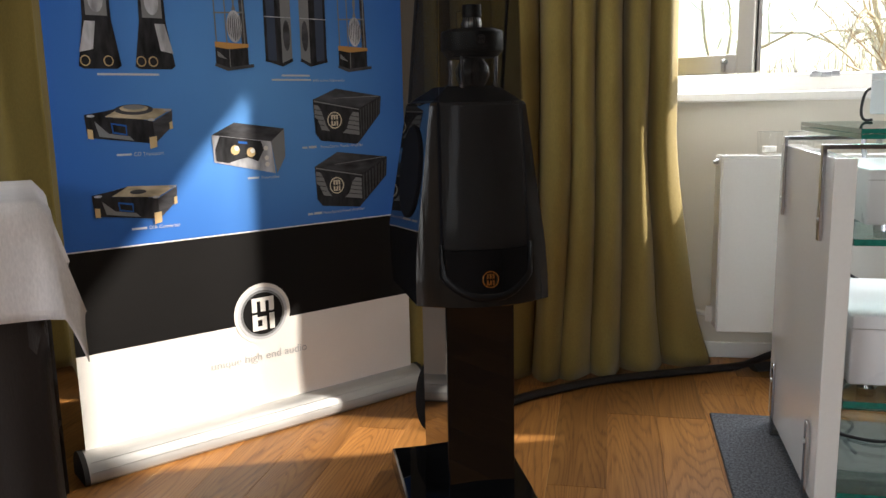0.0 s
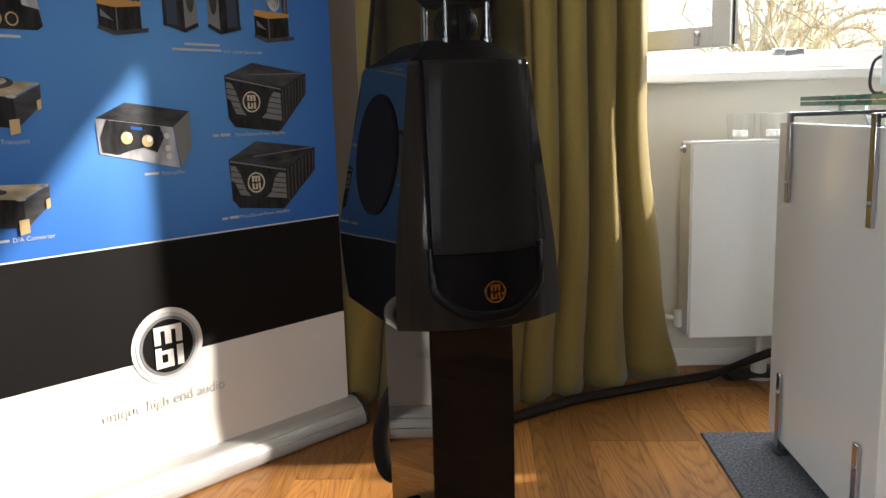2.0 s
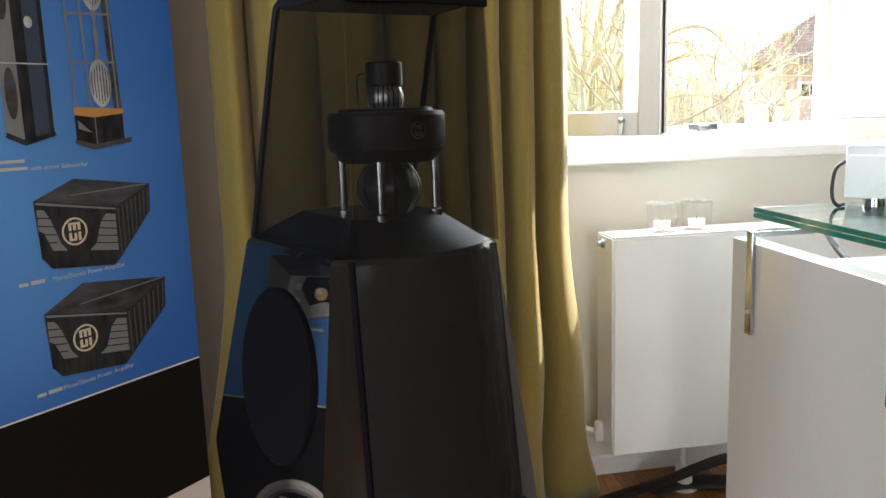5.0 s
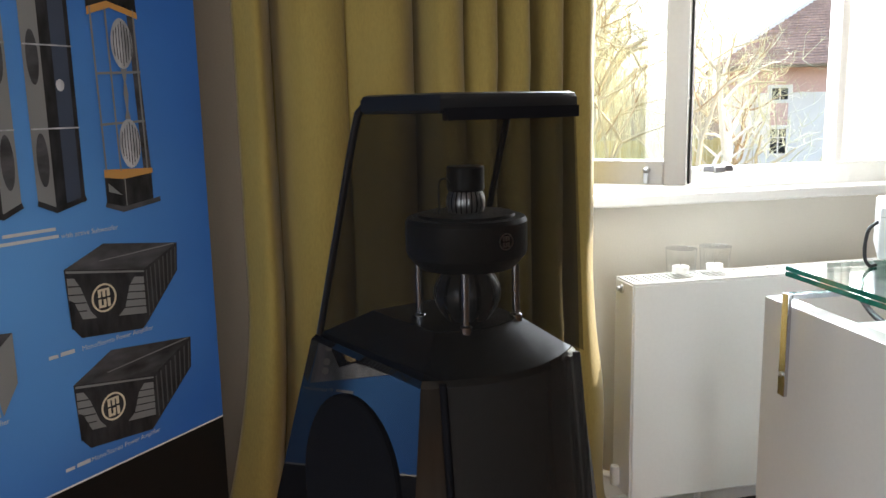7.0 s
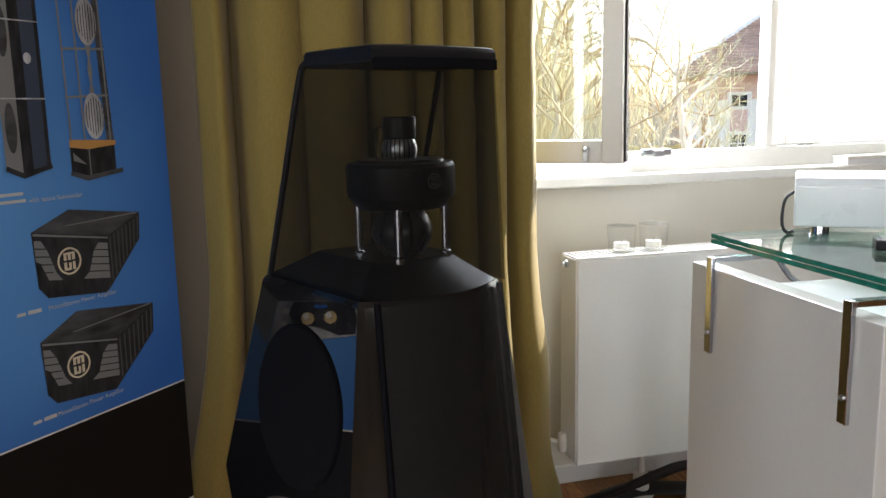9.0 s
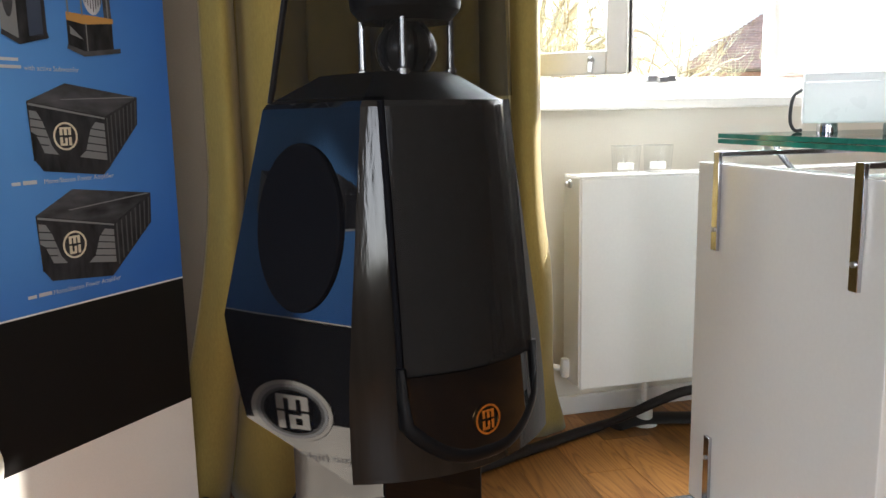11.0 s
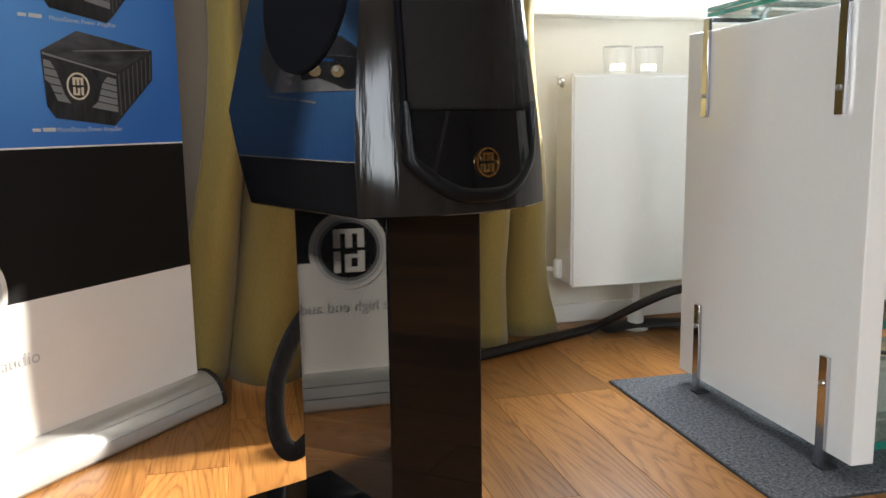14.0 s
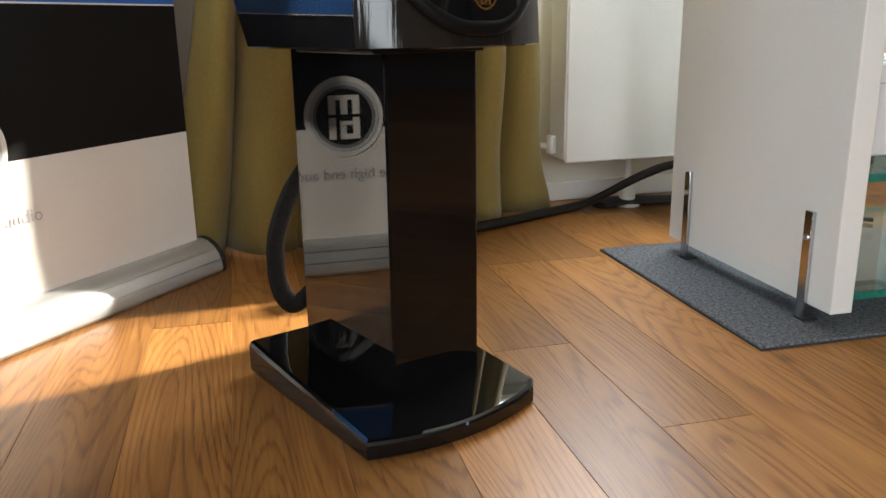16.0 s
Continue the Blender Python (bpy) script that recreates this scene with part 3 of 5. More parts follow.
def folded_curtain(seed, z0=0.012, z1=2.62):
    """The drawn curtain: broad soft panels parted by deep narrow valleys."""
    rng = random.Random(seed)
    bm = bmesh.new()
    nv, per = 56, 26
    tilt = [rng.uniform(-0.35, 0.35) for _ in FOLDS]
    swell = [rng.uniform(0.8, 1.25) for _ in FOLDS]
    grid = []
    for j in range(nv + 1):
        z = z0 + (z1 - z0) * j / nv
        h = 1 - max(0.0, 1 - z / 0.8) ** 1.6
        hem = max(0.0, 0.22 - z) / 0.22
        row = []
        for k in range(len(FOLDS) - 1):
            a = FOLDS[k][1] + (FOLDS[k][0] - FOLDS[k][1]) * h
            b = FOLDS[k + 1][1] + (FOLDS[k + 1][0] - FOLDS[k + 1][1]) * h
            for i in range(per + (k == len(FOLDS) - 2)):
                q = i / per
                dep = FOLDS[k][2] * (1 - q) + FOLDS[k + 1][2] * q
                back = dep * (1 - math.sin(math.pi * q) ** 0.42)
                bulge = 0.018 * swell[k] * math.sin(math.pi * q) * (1 + tilt[k] * math.cos(math.pi * q))
                x = a + (b - a) * (q + 0.09 * tilt[k] * math.sin(math.pi * q))
                x += 0.007 * noise.noise((q * 2 + k, z * 2.2, seed)) * (1 - hem)
                low = max(0.0, 1 - z / 0.55)
                low = low * low * (3 - 2 * low)
                y = ramp_between(FRONT, x) * (1 - low) + ramp_between(HEM, x) * low + back * (1 - 0.4 * low) - bulge
                y += 0.010 * noise.noise((x * 8, z * 2.5, seed + 1)) + 0.004 * noise.noise((x * 22, z * 11, seed + 2))
                y += hem * 0.030 * noise.noise((x * 13, 3.0, seed + 4))
                row.append(bm.verts.new((x, y, z + (0.010 * noise.noise((x * 9, 5, seed)) if j == 0 else 0))))
        grid.append(row)
    for r, q in zip(grid, grid[1:]):
        for i in range(len(r) - 1):
            bm.faces.new((r[i], r[i + 1], q[i + 1], q[i]))
    return bm


c1 = part("curtain", folded_curtain(5), M_CURTAIN, None, "", 180)
tagged(c1, "heavy olive green curtain hanging in deep folds", "curtain", "curtains")
c2 = part("curtain", curtain_sheet(lambda z: -1.75, lambda z: -0.62, 2.70, 0.012, 2.62, 8, 0.14, 11), M_CURTAIN, None, "", 180)
tagged(c2, "heavy olive green curtain hanging in deep folds", "curtain", "curtains")
for c in (c1, c2):
    so = c.modifiers.new("thickness", "SOLIDIFY")
    so.thickness = 0.003


# ---------------------------------------------------------------- speaker
SPK = Matrix.Translation((0.1937, 1.8119, 0)) @ Matrix.Rotation(radians(15), 4, "Z")


def half_width(z):
    """Half the cabinet's width: straight flanks that turn upright towards the bottom."""
    if z >= 0.63:
        return 0.097 + 0.125 * max(0.0, 0.887 - z)
    d = 0.63 - z
    return 0.129125 + 0.125 * d - 0.145 / 0.143 * d * d / 2


def front_y(x, z):
    """The bowed front of the cabinet."""
    k = min(1.0, max(0.0, (z - 0.487) / 0.40))
    edge, bow = -0.060 + 0.025 * k, 0.047 - 0.015 * k
    return edge - bow * (1 - min(1.0, (x / half_width(z)) ** 2))


def cabinet_section(z, inset=0.0):
    half = half_width(z) - inset
    rear = (0.196 + (z - 0.487) / 0.123 * 0.074) if z < 0.61 else 0.270 - (z - 0.61) / 0.276 * 0.089
    n = 16
    front = [(-half + 2 * half * i / n, front_y((-half + 2 * half * i / n) * (half + inset) / half, z) + inset, z) for i in range(n + 1)]
    wide = half + 0.012
    return front + [(wide, rear - inset, z), (-wide, rear - inset, z)]


def build_stand():
    st = thing("speaker_stand", "black lacquered speaker stand with a wedge foot", "stand", SPK)
    def outline(g, lift):
        n = 16
        x0, x1, y1 = -0.158 + g, 0.128 - g, 0.256 - g
        pts = []
        for i in range(n + 1):
            x = x0 + (x1 - x0) * i / n
            u = (x - (x0 + x1) / 2) / ((x1 - x0) / 2)
            soft = 0.012 * max(0.0, (u - 0.86) / 0.14) ** 2
            pts.append((x, -0.081 + g - 0.030 * (1 - u * u) + soft))
        pts += [(x1, y1), (x0, y1)]
        return [(x, y, lift + (0.026 + (y + 0.1) / 0.34 * 0.029 if lift >= 0 and g < 1 else 0)) for x, y in pts]
    def ring(g, f):
        return [(x, y, (z - 0.0) * f) for x, y, z in outline(g, 0.0)]
    bm = bmesh.new()
    loft(bm, [[(x, y, 0.0) for x, y, z in outline(0.004, 0.0)], ring(0.0, 0.15), ring(0.0, 0.80), ring(0.002, 0.93), ring(0.006, 1.0)])
    part("foot_plate", bm, M_FOOT, st, "", 14)
    col = part("column", boxed(-0.075, 0.075, -0.110, 0.111, 0.030, 0.488, bevel=0.003), M_PIANO, st)
    col.matrix_local = Matrix.Translation((0, 0.104, 0)) @ Matrix.Rotation(radians(3.2), 4, "Z")
    part("top_plate", boxed(-0.085, 0.085, -0.012, 0.185, 0.480, 0.4865, bevel=0.002), M_BLACK, st)


def bars_logo(bm, r, y0, y1, cx=0.0, cz=0.0, ring=0.13):
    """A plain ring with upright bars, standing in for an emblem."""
    n = 40
    for rad, wid in ((r, ring * r),):
        outer = [(cx + rad * math.cos(2 * math.pi * i / n), cz + rad * math.sin(2 * math.pi * i / n)) for i in range(n)]
        inner = [(cx + (rad - wid) * math.cos(2 * math.pi * i / n), cz + (rad - wid) * math.sin(2 * math.pi * i / n)) for i in range(n)]
        vo = [[bm.verts.new((x, y, z)) for x, z in outer] for y in (y0, y1)]
        vi = [[bm.verts.new((x, y, z)) for x, z in inner] for y in (y0, y1)]
        for i in range(n):
            j = (i + 1) % n
            bm.faces.new((vo[0][i], vo[0][j], vi[0][j], vi[0][i]))
            bm.faces.new((vo[1][i], vo[1][j], vi[1][j], vi[1][i]))
            bm.faces.new((vo[0][i], vo[0][j], vo[1][j], vo[1][i]))
            bm.faces.new((vi[0][i], vi[0][j], vi[1][j], vi[1][i]))
    emblem_bars(bm, r, y0, y1, cx, cz)


def emblem_bars(bm, r, y0, y1, cx, cz):
    for k in (-0.36, 0.0, 0.36):
        box(bm, cx + (k - 0.105) * r, cx + (k + 0.105) * r, y0, y1, cz + 0.08 * r, cz + 0.50 * r)
    box(bm, cx - 0.465 * r, cx + 0.465 * r, y0, y1, cz + 0.50 * r, cz + 0.64 * r)
    box(bm, cx - 0.465 * r, cx - 0.255 * r, y0, y1, cz - 0.66 * r, cz - 0.06 * r)
    box(bm, cx - 0.255 * r, cx + 0.10 * r, y0, y1, cz - 0.66 * r, cz - 0.50 * r)
    box(bm, cx - 0.06 * r, cx + 0.13 * r, y0, y1, cz - 0.50 * r, cz - 0.12 * r)
    box(bm, cx + 0.26 * r, cx + 0.465 * r, y0, y1, cz - 0.66 * r, cz - 0.06 * r)


def build_speaker():
    sp = thing("loudspeaker", "glossy black omnidirectional loudspeaker under a mesh hood on its stand", "loudspeaker", SPK)
    bm = bmesh.new()
    zs = [0.487, 0.489, 0.50, 0.515, 0.53, 0.545, 0.56, 0.575, 0.59, 0.605, 0.61, 0.615, 0.63, 0.66, 0.72, 0.78, 0.84, 0.880, 0.886]
    loft(bm, [cabinet_section(z, 0.003 if z in (0.487, 0.886) else 0.0) for z in zs])
    cab = part("cabinet", bm, M_CABINET, sp, "", 12)
    cab.data.materials.append(M_STREAK)
    for poly in cab.data.polygons:
        if poly.normal.y < -0.5:
            poly.material_index = 1
    # top cover, a low frustum
    bm = bmesh.new()
    low, mid = cabinet_section(0.886, 0.004), cabinet_section(0.886, 0.010)
    hi = [(x * 0.62, 0.055 + (y - 0.055) * 0.60, 0.917) for x, y, z in mid]
    loft(bm, [low, [(x, y, 0.890) for x, y, z in mid], hi, [(x * 0.99, 0.055 + (y - 0.055) * 0.99, 0.918) for x, y, z in hi]])
    part("top_cover", bm, M_COVER, sp, "satin black sloping top", 12)
    # woofer covers on both flanks
    for sgn in (-1, 1):
        bm = bmesh.new()
        lathe(bm, [(0.0, 0.0), (0.097, 0.0), (0.0968, 0.0035), (0.094, 0.0055), (0.0, 0.006)], 56)
        w = part("woofer_grille", bm, M_BAFFLE, sp, "round black cloth woofer cover")
        out, up = Vector((sgn, -0.044, 0.125)).normalized(), Vector((0, 0, 1))
        side = up.cross(out).normalized()
        rot = Matrix((side, out.cross(side), out)).transposed().to_4x4()
        w.matrix_local = Matrix.Translation((sgn * 0.1196, 0.078, 0.745)) @ rot
    # chin: plate with a rounded lower edge, framed by a proud trim
    bm = bmesh.new()
    n = 28
    def chin_low(x):
        a = abs(x) / 0.088
        return 0.512 + 0.055 * max(0.0, a - 0.12) ** 2.2
    cols = []
    for i in range(n + 1):
        x = -0.086 + 0.172 * i / n
        lo = chin_low(x)
        col = []
        for f in range(5):
            z = lo + (0.602 - lo) * f / 4
            col.append(((x, front_y(x, z) - 0.011, z), (x, front_y(x, z) + 0.002, z)))
        cols.append(col)
    fv = [[bm.verts.new(p[0]) for p in c] for c in cols]
    bv = [[bm.verts.new(p[1]) for p in c] for c in cols]
    for i in range(n):
        for f in range(4):
            bm.faces.new((fv[i][f], fv[i + 1][f], fv[i + 1][f + 1], fv[i][f + 1]))
            bm.faces.new((bv[i][f], bv[i + 1][f], bv[i + 1][f + 1], bv[i][f + 1]))
        for f in (0, 4):
            bm.faces.new((fv[i][f], fv[i + 1][f], bv[i + 1][f], bv[i][f]))
    for i in (0, n):
        for f in range(4):
            bm.faces.new((fv[i][f], fv[i][f + 1], bv[i][f + 1], bv[i][f]))
    chin = part("chin_plate", bm, M_PIANO, sp)
    rim = [(-0.089, 0.612), (-0.0895, 0.58)] + [(-0.088 + 0.176 * i / 24, chin_low(-0.088 + 0.176 * i / 24) - 0.003) for i in range(25)] + [(0.0895, 0.58), (0.089, 0.612)]
    bm = bmesh.new()
    tube(bm, [(x, front_y(x, z) - 0.009, z) for x, z in rim], 0.0045, 0.0085, 8)
    part("trim", bm, M_COVER, chin, "black trim rail", 60)
    bm = bmesh.new()
    bars_logo(bm, 0.0168, -0.0025, 0.0, ring=0.14)
    lg = part("emblem", bm, M_GOLD, chin, "small gold ring emblem")
    lg.matrix_local = Matrix.Translation((0.0015, front_y(0, 0.545) - 0.0112, 0.545)) @ Matrix.Rotation(radians(-3), 4, "X")
    # black recess line at the left and right of the cloth, then the cloth itself, from hood to chin
    def cloth_edge(z):
        return 0.087 - 0.010 * (z - 0.603) / 0.54
    def cloth_y(x, z):
        if z <= 0.886:
            return front_y(x, z) - 0.012
        k = (z - 0.886) / 0.26
        return front_y(x, 0.886) - 0.012 + k * 0.022 * (1 - (x / 0.1) ** 2)
    bm = bmesh.new()
    rows = []
    zz = [0.604 + 0.0176 * i for i in range(17)]
    for z in zz:
        e = cloth_edge(z)
        rows.append([bm.verts.new((-e + 2 * e * i / 18, cloth_y(-e + 2 * e * i / 18, z), z)) for i in range(19)])
    for a, b in zip(rows, rows[1:]):
        for i in range(18):
            bm.faces.new((a[i], a[i + 1], b[i + 1], b[i]))
    gr = part("front_cloth", bm, M_GRILLE, sp, "black cloth stretched over the front", 180)
    bm = bmesh.new()
    zz += [0.886 + 0.0248 * i for i in range(1, 11)]
    rows = []
    for z in zz[16:]:
        e = cloth_edge(z)
        rows.append([bm.verts.new((-e + 2 * e * i / 18, cloth_y(-e + 2 * e * i / 18, z), z)) for i in range(19)])
    for a, b in zip(rows, rows[1:]):
        for i in range(18):
            bm.faces.new((a[i], a[i + 1], b[i + 1], b[i]))
    part("front_mesh", bm, M_MESH, sp, "see-through black mesh", 180)
    for sgn in (-1, 1):
        bm = bmesh.new()
        tube(bm, [(sgn * (cloth_edge(z) + 0.001), cloth_y(cloth_edge(z), z) + 0.006, z) for z in zz[:17]], 0.0035, 0.0045, 8)
        part("cloth_batten", bm, M_BAFFLE, sp, "", 60)
    # hood: top plate on two rear struts, mesh walls
    def hood_outline(g, z):
        n = 12
        pts = [(-0.080 + g + (0.160 - 2 * g) * i / n, -0.052 + g - 0.010 * (1 - ((-0.080 + 0.16 * i / n) / 0.08) ** 2), z) for i in range(n + 1)]
        return pts + [(0.096 - g, 0.066 - g, z), (0.088 - g, 0.076 - g, z), (-0.088 + g, 0.076 - g, z), (-0.096 + g, 0.066 - g, z)]
    bm = bmesh.new()
    loft(bm, [hood_outline(0.003, 1.133), hood_outline(0, 1.136), hood_outline(0, 1.146), hood_outline(0.002, 1.150), hood_outline(0.006, 1.1515)])
    hood = part("hood_top", bm, M_BLACK, sp, "black rounded hood cap", 30)
    bm = bmesh.new()
    n = 14
    a = [(-0.077 + 0.154 * i / n) for i in range(n + 1)]
    loft(bm, [[(x, -0.0575 - 0.010 * (1 - (x / 0.08) ** 2), z) for x in a] + [(x, -0.050 - 0.010 * (1 - (x / 0.08) ** 2), z) for x in reversed(a)] for z in (1.127, 1.138)])
    part("front_bar", bm, M_BAFFLE, hood)
    for sgn in (-1, 1):
        bm = bmesh.new()
        tube(bm, spline([(sgn * 0.104, 0.172, 0.888), (sgn * 0.100, 0.128, 1.0), (sgn * 0.0955, 0.082, 1.118), (sgn * 0.093, 0.070, 1.138), (sgn * 0.086, 0.060, 1.144)], 6), 0.004, 0.004, 8)
        part("rear_strut", bm, M_BLACK, sp, "", 60)
        bm = bmesh.new()
        f0, f1 = Vector((sgn * 0.084, -0.060, 0.890)), Vector((sgn * 0.078, -0.052, 1.134))
        r0, r1 = Vector((sgn * 0.104, 0.172, 0.890)), Vector((sgn * 0.094, 0.074, 1.134))
        vs = [[bm.verts.new((f0.lerp(f1, j / 6)).lerp(r0.lerp(r1, j / 6), i / 6)) for i in range(7)] for j in range(7)]
        for r, q in zip(vs, vs[1:]):
            for i in range(6):
                bm.faces.new((r[i], r[i + 1], q[i + 1], q[i]))
        part("side_mesh", bm, M_MESH, sp, "see-through black mesh", 180)
    bm = bmesh.new()
    bm.faces.new([bm.verts.new(p) for p in ((-0.104, 0.172, 0.890), (0.104, 0.172, 0.890), (0.094, 0.074, 1.134), (-0.094, 0.074, 1.134))])
    part("rear_mesh", bm, M_MESH, sp, "see-through black mesh")
    # radial drivers
    cx, cy = 0.006, 0.035
    bm = bmesh.new()
    lathe(bm, [(0.0, 0.974), (0.050, 0.974), (0.062, 0.987), (0.0635, 0.992), (0.0635, 1.022), (0.061, 1.0265), (0.051, 1.0270), (0.050, 1.0300), (0.030, 1.031), (0.0, 1.031)], 48, cx, cy)
    ring = part("driver_ring", bm, M_BLACK, sp, "satin black driver ring")
    bm = bmesh.new()
    bars_logo(bm, 0.0085, -0.0012, 0.0, ring=0.14)
    e = part("emblem", bm, M_STEEL, ring, "small steel ring emblem")
    e.matrix_local = Matrix.Translation((cx + 0.003, cy - 0.0637, 1.007))
    for i in range(4):
        a = radians(45 + 90 * i + 8)
        bm = bmesh.new()
        lathe(bm, [(0.0, 0.905), (0.007, 0.905), (0.007, 0.921), (0.0042, 0.923), (0.0042, 0.976), (0.0, 0.976)], 14, cx + 0.051 * math.cos(a), cy + 0.051 * math.sin(a))
        part("support_rod", bm, M_CHROME, sp, "chrome support rod")
    def lamellae(z0, z1, r0, r1, count):
        bm = bmesh.new()
        for i in range(count):
            a = 2 * math.pi * i / count
            da = math.pi / count * 0.74
            prof = []
            for j in range(9):
                h = j / 8
                prof.append((r0 + (r1 - r0) * math.sin(math.pi * (0.12 + 0.8 * h)), z0 + (z1 - z0) * h))
            L0 = [[bm.verts.new((cx + rr * k * math.cos(b), cy + rr * k * math.sin(b), z)) for b in (a - da, a, a + da) for k in (1.0 if b == a else 0.985,)] for rr, z in prof]
            for p, q in zip(L0, L0[1:]):
                for t in range(2):
                    bm.faces.new((p[t], p[t + 1], q[t + 1], q[t]))
        return bm
    part("mid_driver", lamellae(0.916, 0.976, 0.014, 0.036, 12), M_CARBON, sp, "bulb of dark upright lamellae", 60)
    bm = bmesh.new()
    lathe(bm, [(0.010, 0.916), (0.024, 0.93), (0.030, 0.945), (0.024, 0.965), (0.010, 0.976)], 20, cx, cy)
    part("driver_core", bm, M_BLACK, sp)
    part("tweeter", lamellae(1.027, 1.056, 0.014, 0.0205, 22), M_STEEL, sp, "small bulb of bright lamellae", 60)
    bm = bmesh.new()
    lathe(bm, [(0.010, 1.027), (0.017, 1.035), (0.018, 1.045), (0.012, 1.055)], 20, cx, cy)
    part("tweeter_core", bm, M_BLACK, sp)
    bm = bmesh.new()
    lathe(bm, [(0.0, 1.053), (0.0185, 1.053), (0.0195, 1.055), (0.0195, 1.077), (0.0185, 1.0785), (0.0, 1.0785)], 32, cx, cy)
    part("tweeter_cap", bm, M_BLACK, sp)
    bm = bmesh.new()
    tube(bm, spline([(cx - 0.030, cy + 0.004, 1.029), (cx - 0.031, cy + 0.004, 1.058), (cx - 0.028, cy + 0.003, 1.066), (cx - 0.022, cy + 0.001, 1.066), (cx - 0.019, cy, 1.060)], 6), 0.0011, 0.0011, 6)
    part("tweeter_lead", bm, M_RUBBER, sp, "thin black lead bent over the ring", 60)
    return sp


build_stand()
build_speaker()

# speaker cable: braided strap that loops behind the column
loop = bmesh.new()
pts = spline([(0.030, 0.250, 0.500), (0.022, 0.315, 0.370), (0.004, 0.338, 0.300), (-0.032, 0.340, 0.252), (-0.060, 0.340, 0.190), (-0.066, 0.340, 0.128), (-0.056, 0.340, 0.083), (-0.036, 0.340, 0.064), (-0.010, 0.335, 0.080), (0.030, 0.325, 0.125)], 8)
tube(loop, pts, 0.0040, 0.0165, 12, True, (0, 1, 0))
lo = part("speaker_cable", loop, M_SLEEVE, None, "", 60)
lo.matrix_world = SPK
tagged(lo, "flat black braided speaker cable looping behind the stand column", "cable")
fl = bmesh.new()
tube(fl, spline([(0.16, 2.30, 0.011), (0.292, 2.470, 0.011), (0.443, 2.578, 0.011), (0.585, 2.652, 0.011), (0.722, 2.697, 0.011), (0.916, 2.752, 0.012), (1.020, 2.768, 0.018), (1.062, 2.725, 0.050), (1.100, 2.690, 0.082), (1.150, 2.665, 0.110), (1.215, 2.640, 0.134), (1.31, 2.58, 0.150), (1.37, 2.45, 0.13)], 8), 0.021, 0.011, 12)
tagged(part("floor_cable", fl, M_SLEEVE, None, "", 60), "thick black braided cable lying along the curtain hem", "cable")
bagb = bmesh.new()
tube(bagb, spline([(1.07, 2.775, 0.011), (1.14, 2.785, 0.012), (1.22, 2.765, 0.013), (1.31, 2.72, 0.015)], 6), 0.040, 0.010, 14)
tagged(part("cable_sleeve", bagb, M_RUBBER, None, "", 60), "flat black cable sleeve lying on the floor", "cable")


# ---------------------------------------------------------------- banner
BAN = Matrix.Translation((-0.2, 2.47, 0)) @ Matrix.Rotation(radians(42.5), 4, "Z")
B0, B1, LINE, SPLIT, TOP = -0.768, 0.215, 0.558, 0.306, 2.05


def paint(name, color, rough=0.45):
    return material(name, color, rough, var=0.05, scale=5, grain=500, bump=0.02, spec=0.2)


P_BLUE2 = paint("print_blue", (0.020, 0.118, 0.43))
P_SHEEN = paint("print_steel_blue", (0.050, 0.066, 0.105))
P_BLACK = material("print_black", (0.0075, 0.007, 0.007), 0.5, var=0.1, scale=5, grain=500, bump=0.02, spec=0.16)
P_DARK = paint("print_anthracite", (0.042, 0.042, 0.045))
P_RIB = paint("print_dark_grey", (0.085, 0.086, 0.090))
P_TEXT = paint("print_soft_grey", (0.47, 0.475, 0.48))
P_INK = material("print_glossy_black", (0.026, 0.026, 0.029), 0.4, var=0.95, scale=24, grain=70, bump=0.02, spec=0.2, stretch=(1, 1, 0.3))
P_SMOKE = material("print_glossy_anthracite", (0.060, 0.060, 0.066), 0.4, var=0.8, scale=20, grain=60, bump=0.02, spec=0.2, stretch=(0.35, 1, 1))
P_SILVER = material("print_polished_silver", (0.42, 0.43, 0.46), 0.4, var=0.75, scale=18, grain=45, bump=0.02, spec=0.2, stretch=(1, 1, 0.3))
P_BRASS = material("print_polished_brass", (0.52, 0.44, 0.30), 0.4, var=0.6, scale=26, grain=60, bump=0.02, spec=0.2, stretch=(0.4, 1, 1))
P_GREY = paint("print_grey", (0.22, 0.225, 0.23))
P_LIGHT = paint("print_light_grey", (0.55, 0.56, 0.58))
P_WHITE = paint("print_white", (0.80, 0.775, 0.73))
P_GOLD = paint("print_gold", (0.62, 0.46, 0.24))
P_CREAM = paint("print_cream", (0.68, 0.60, 0.45))
P_ORANGE = paint("print_amber", (0.55, 0.29, 0.09))


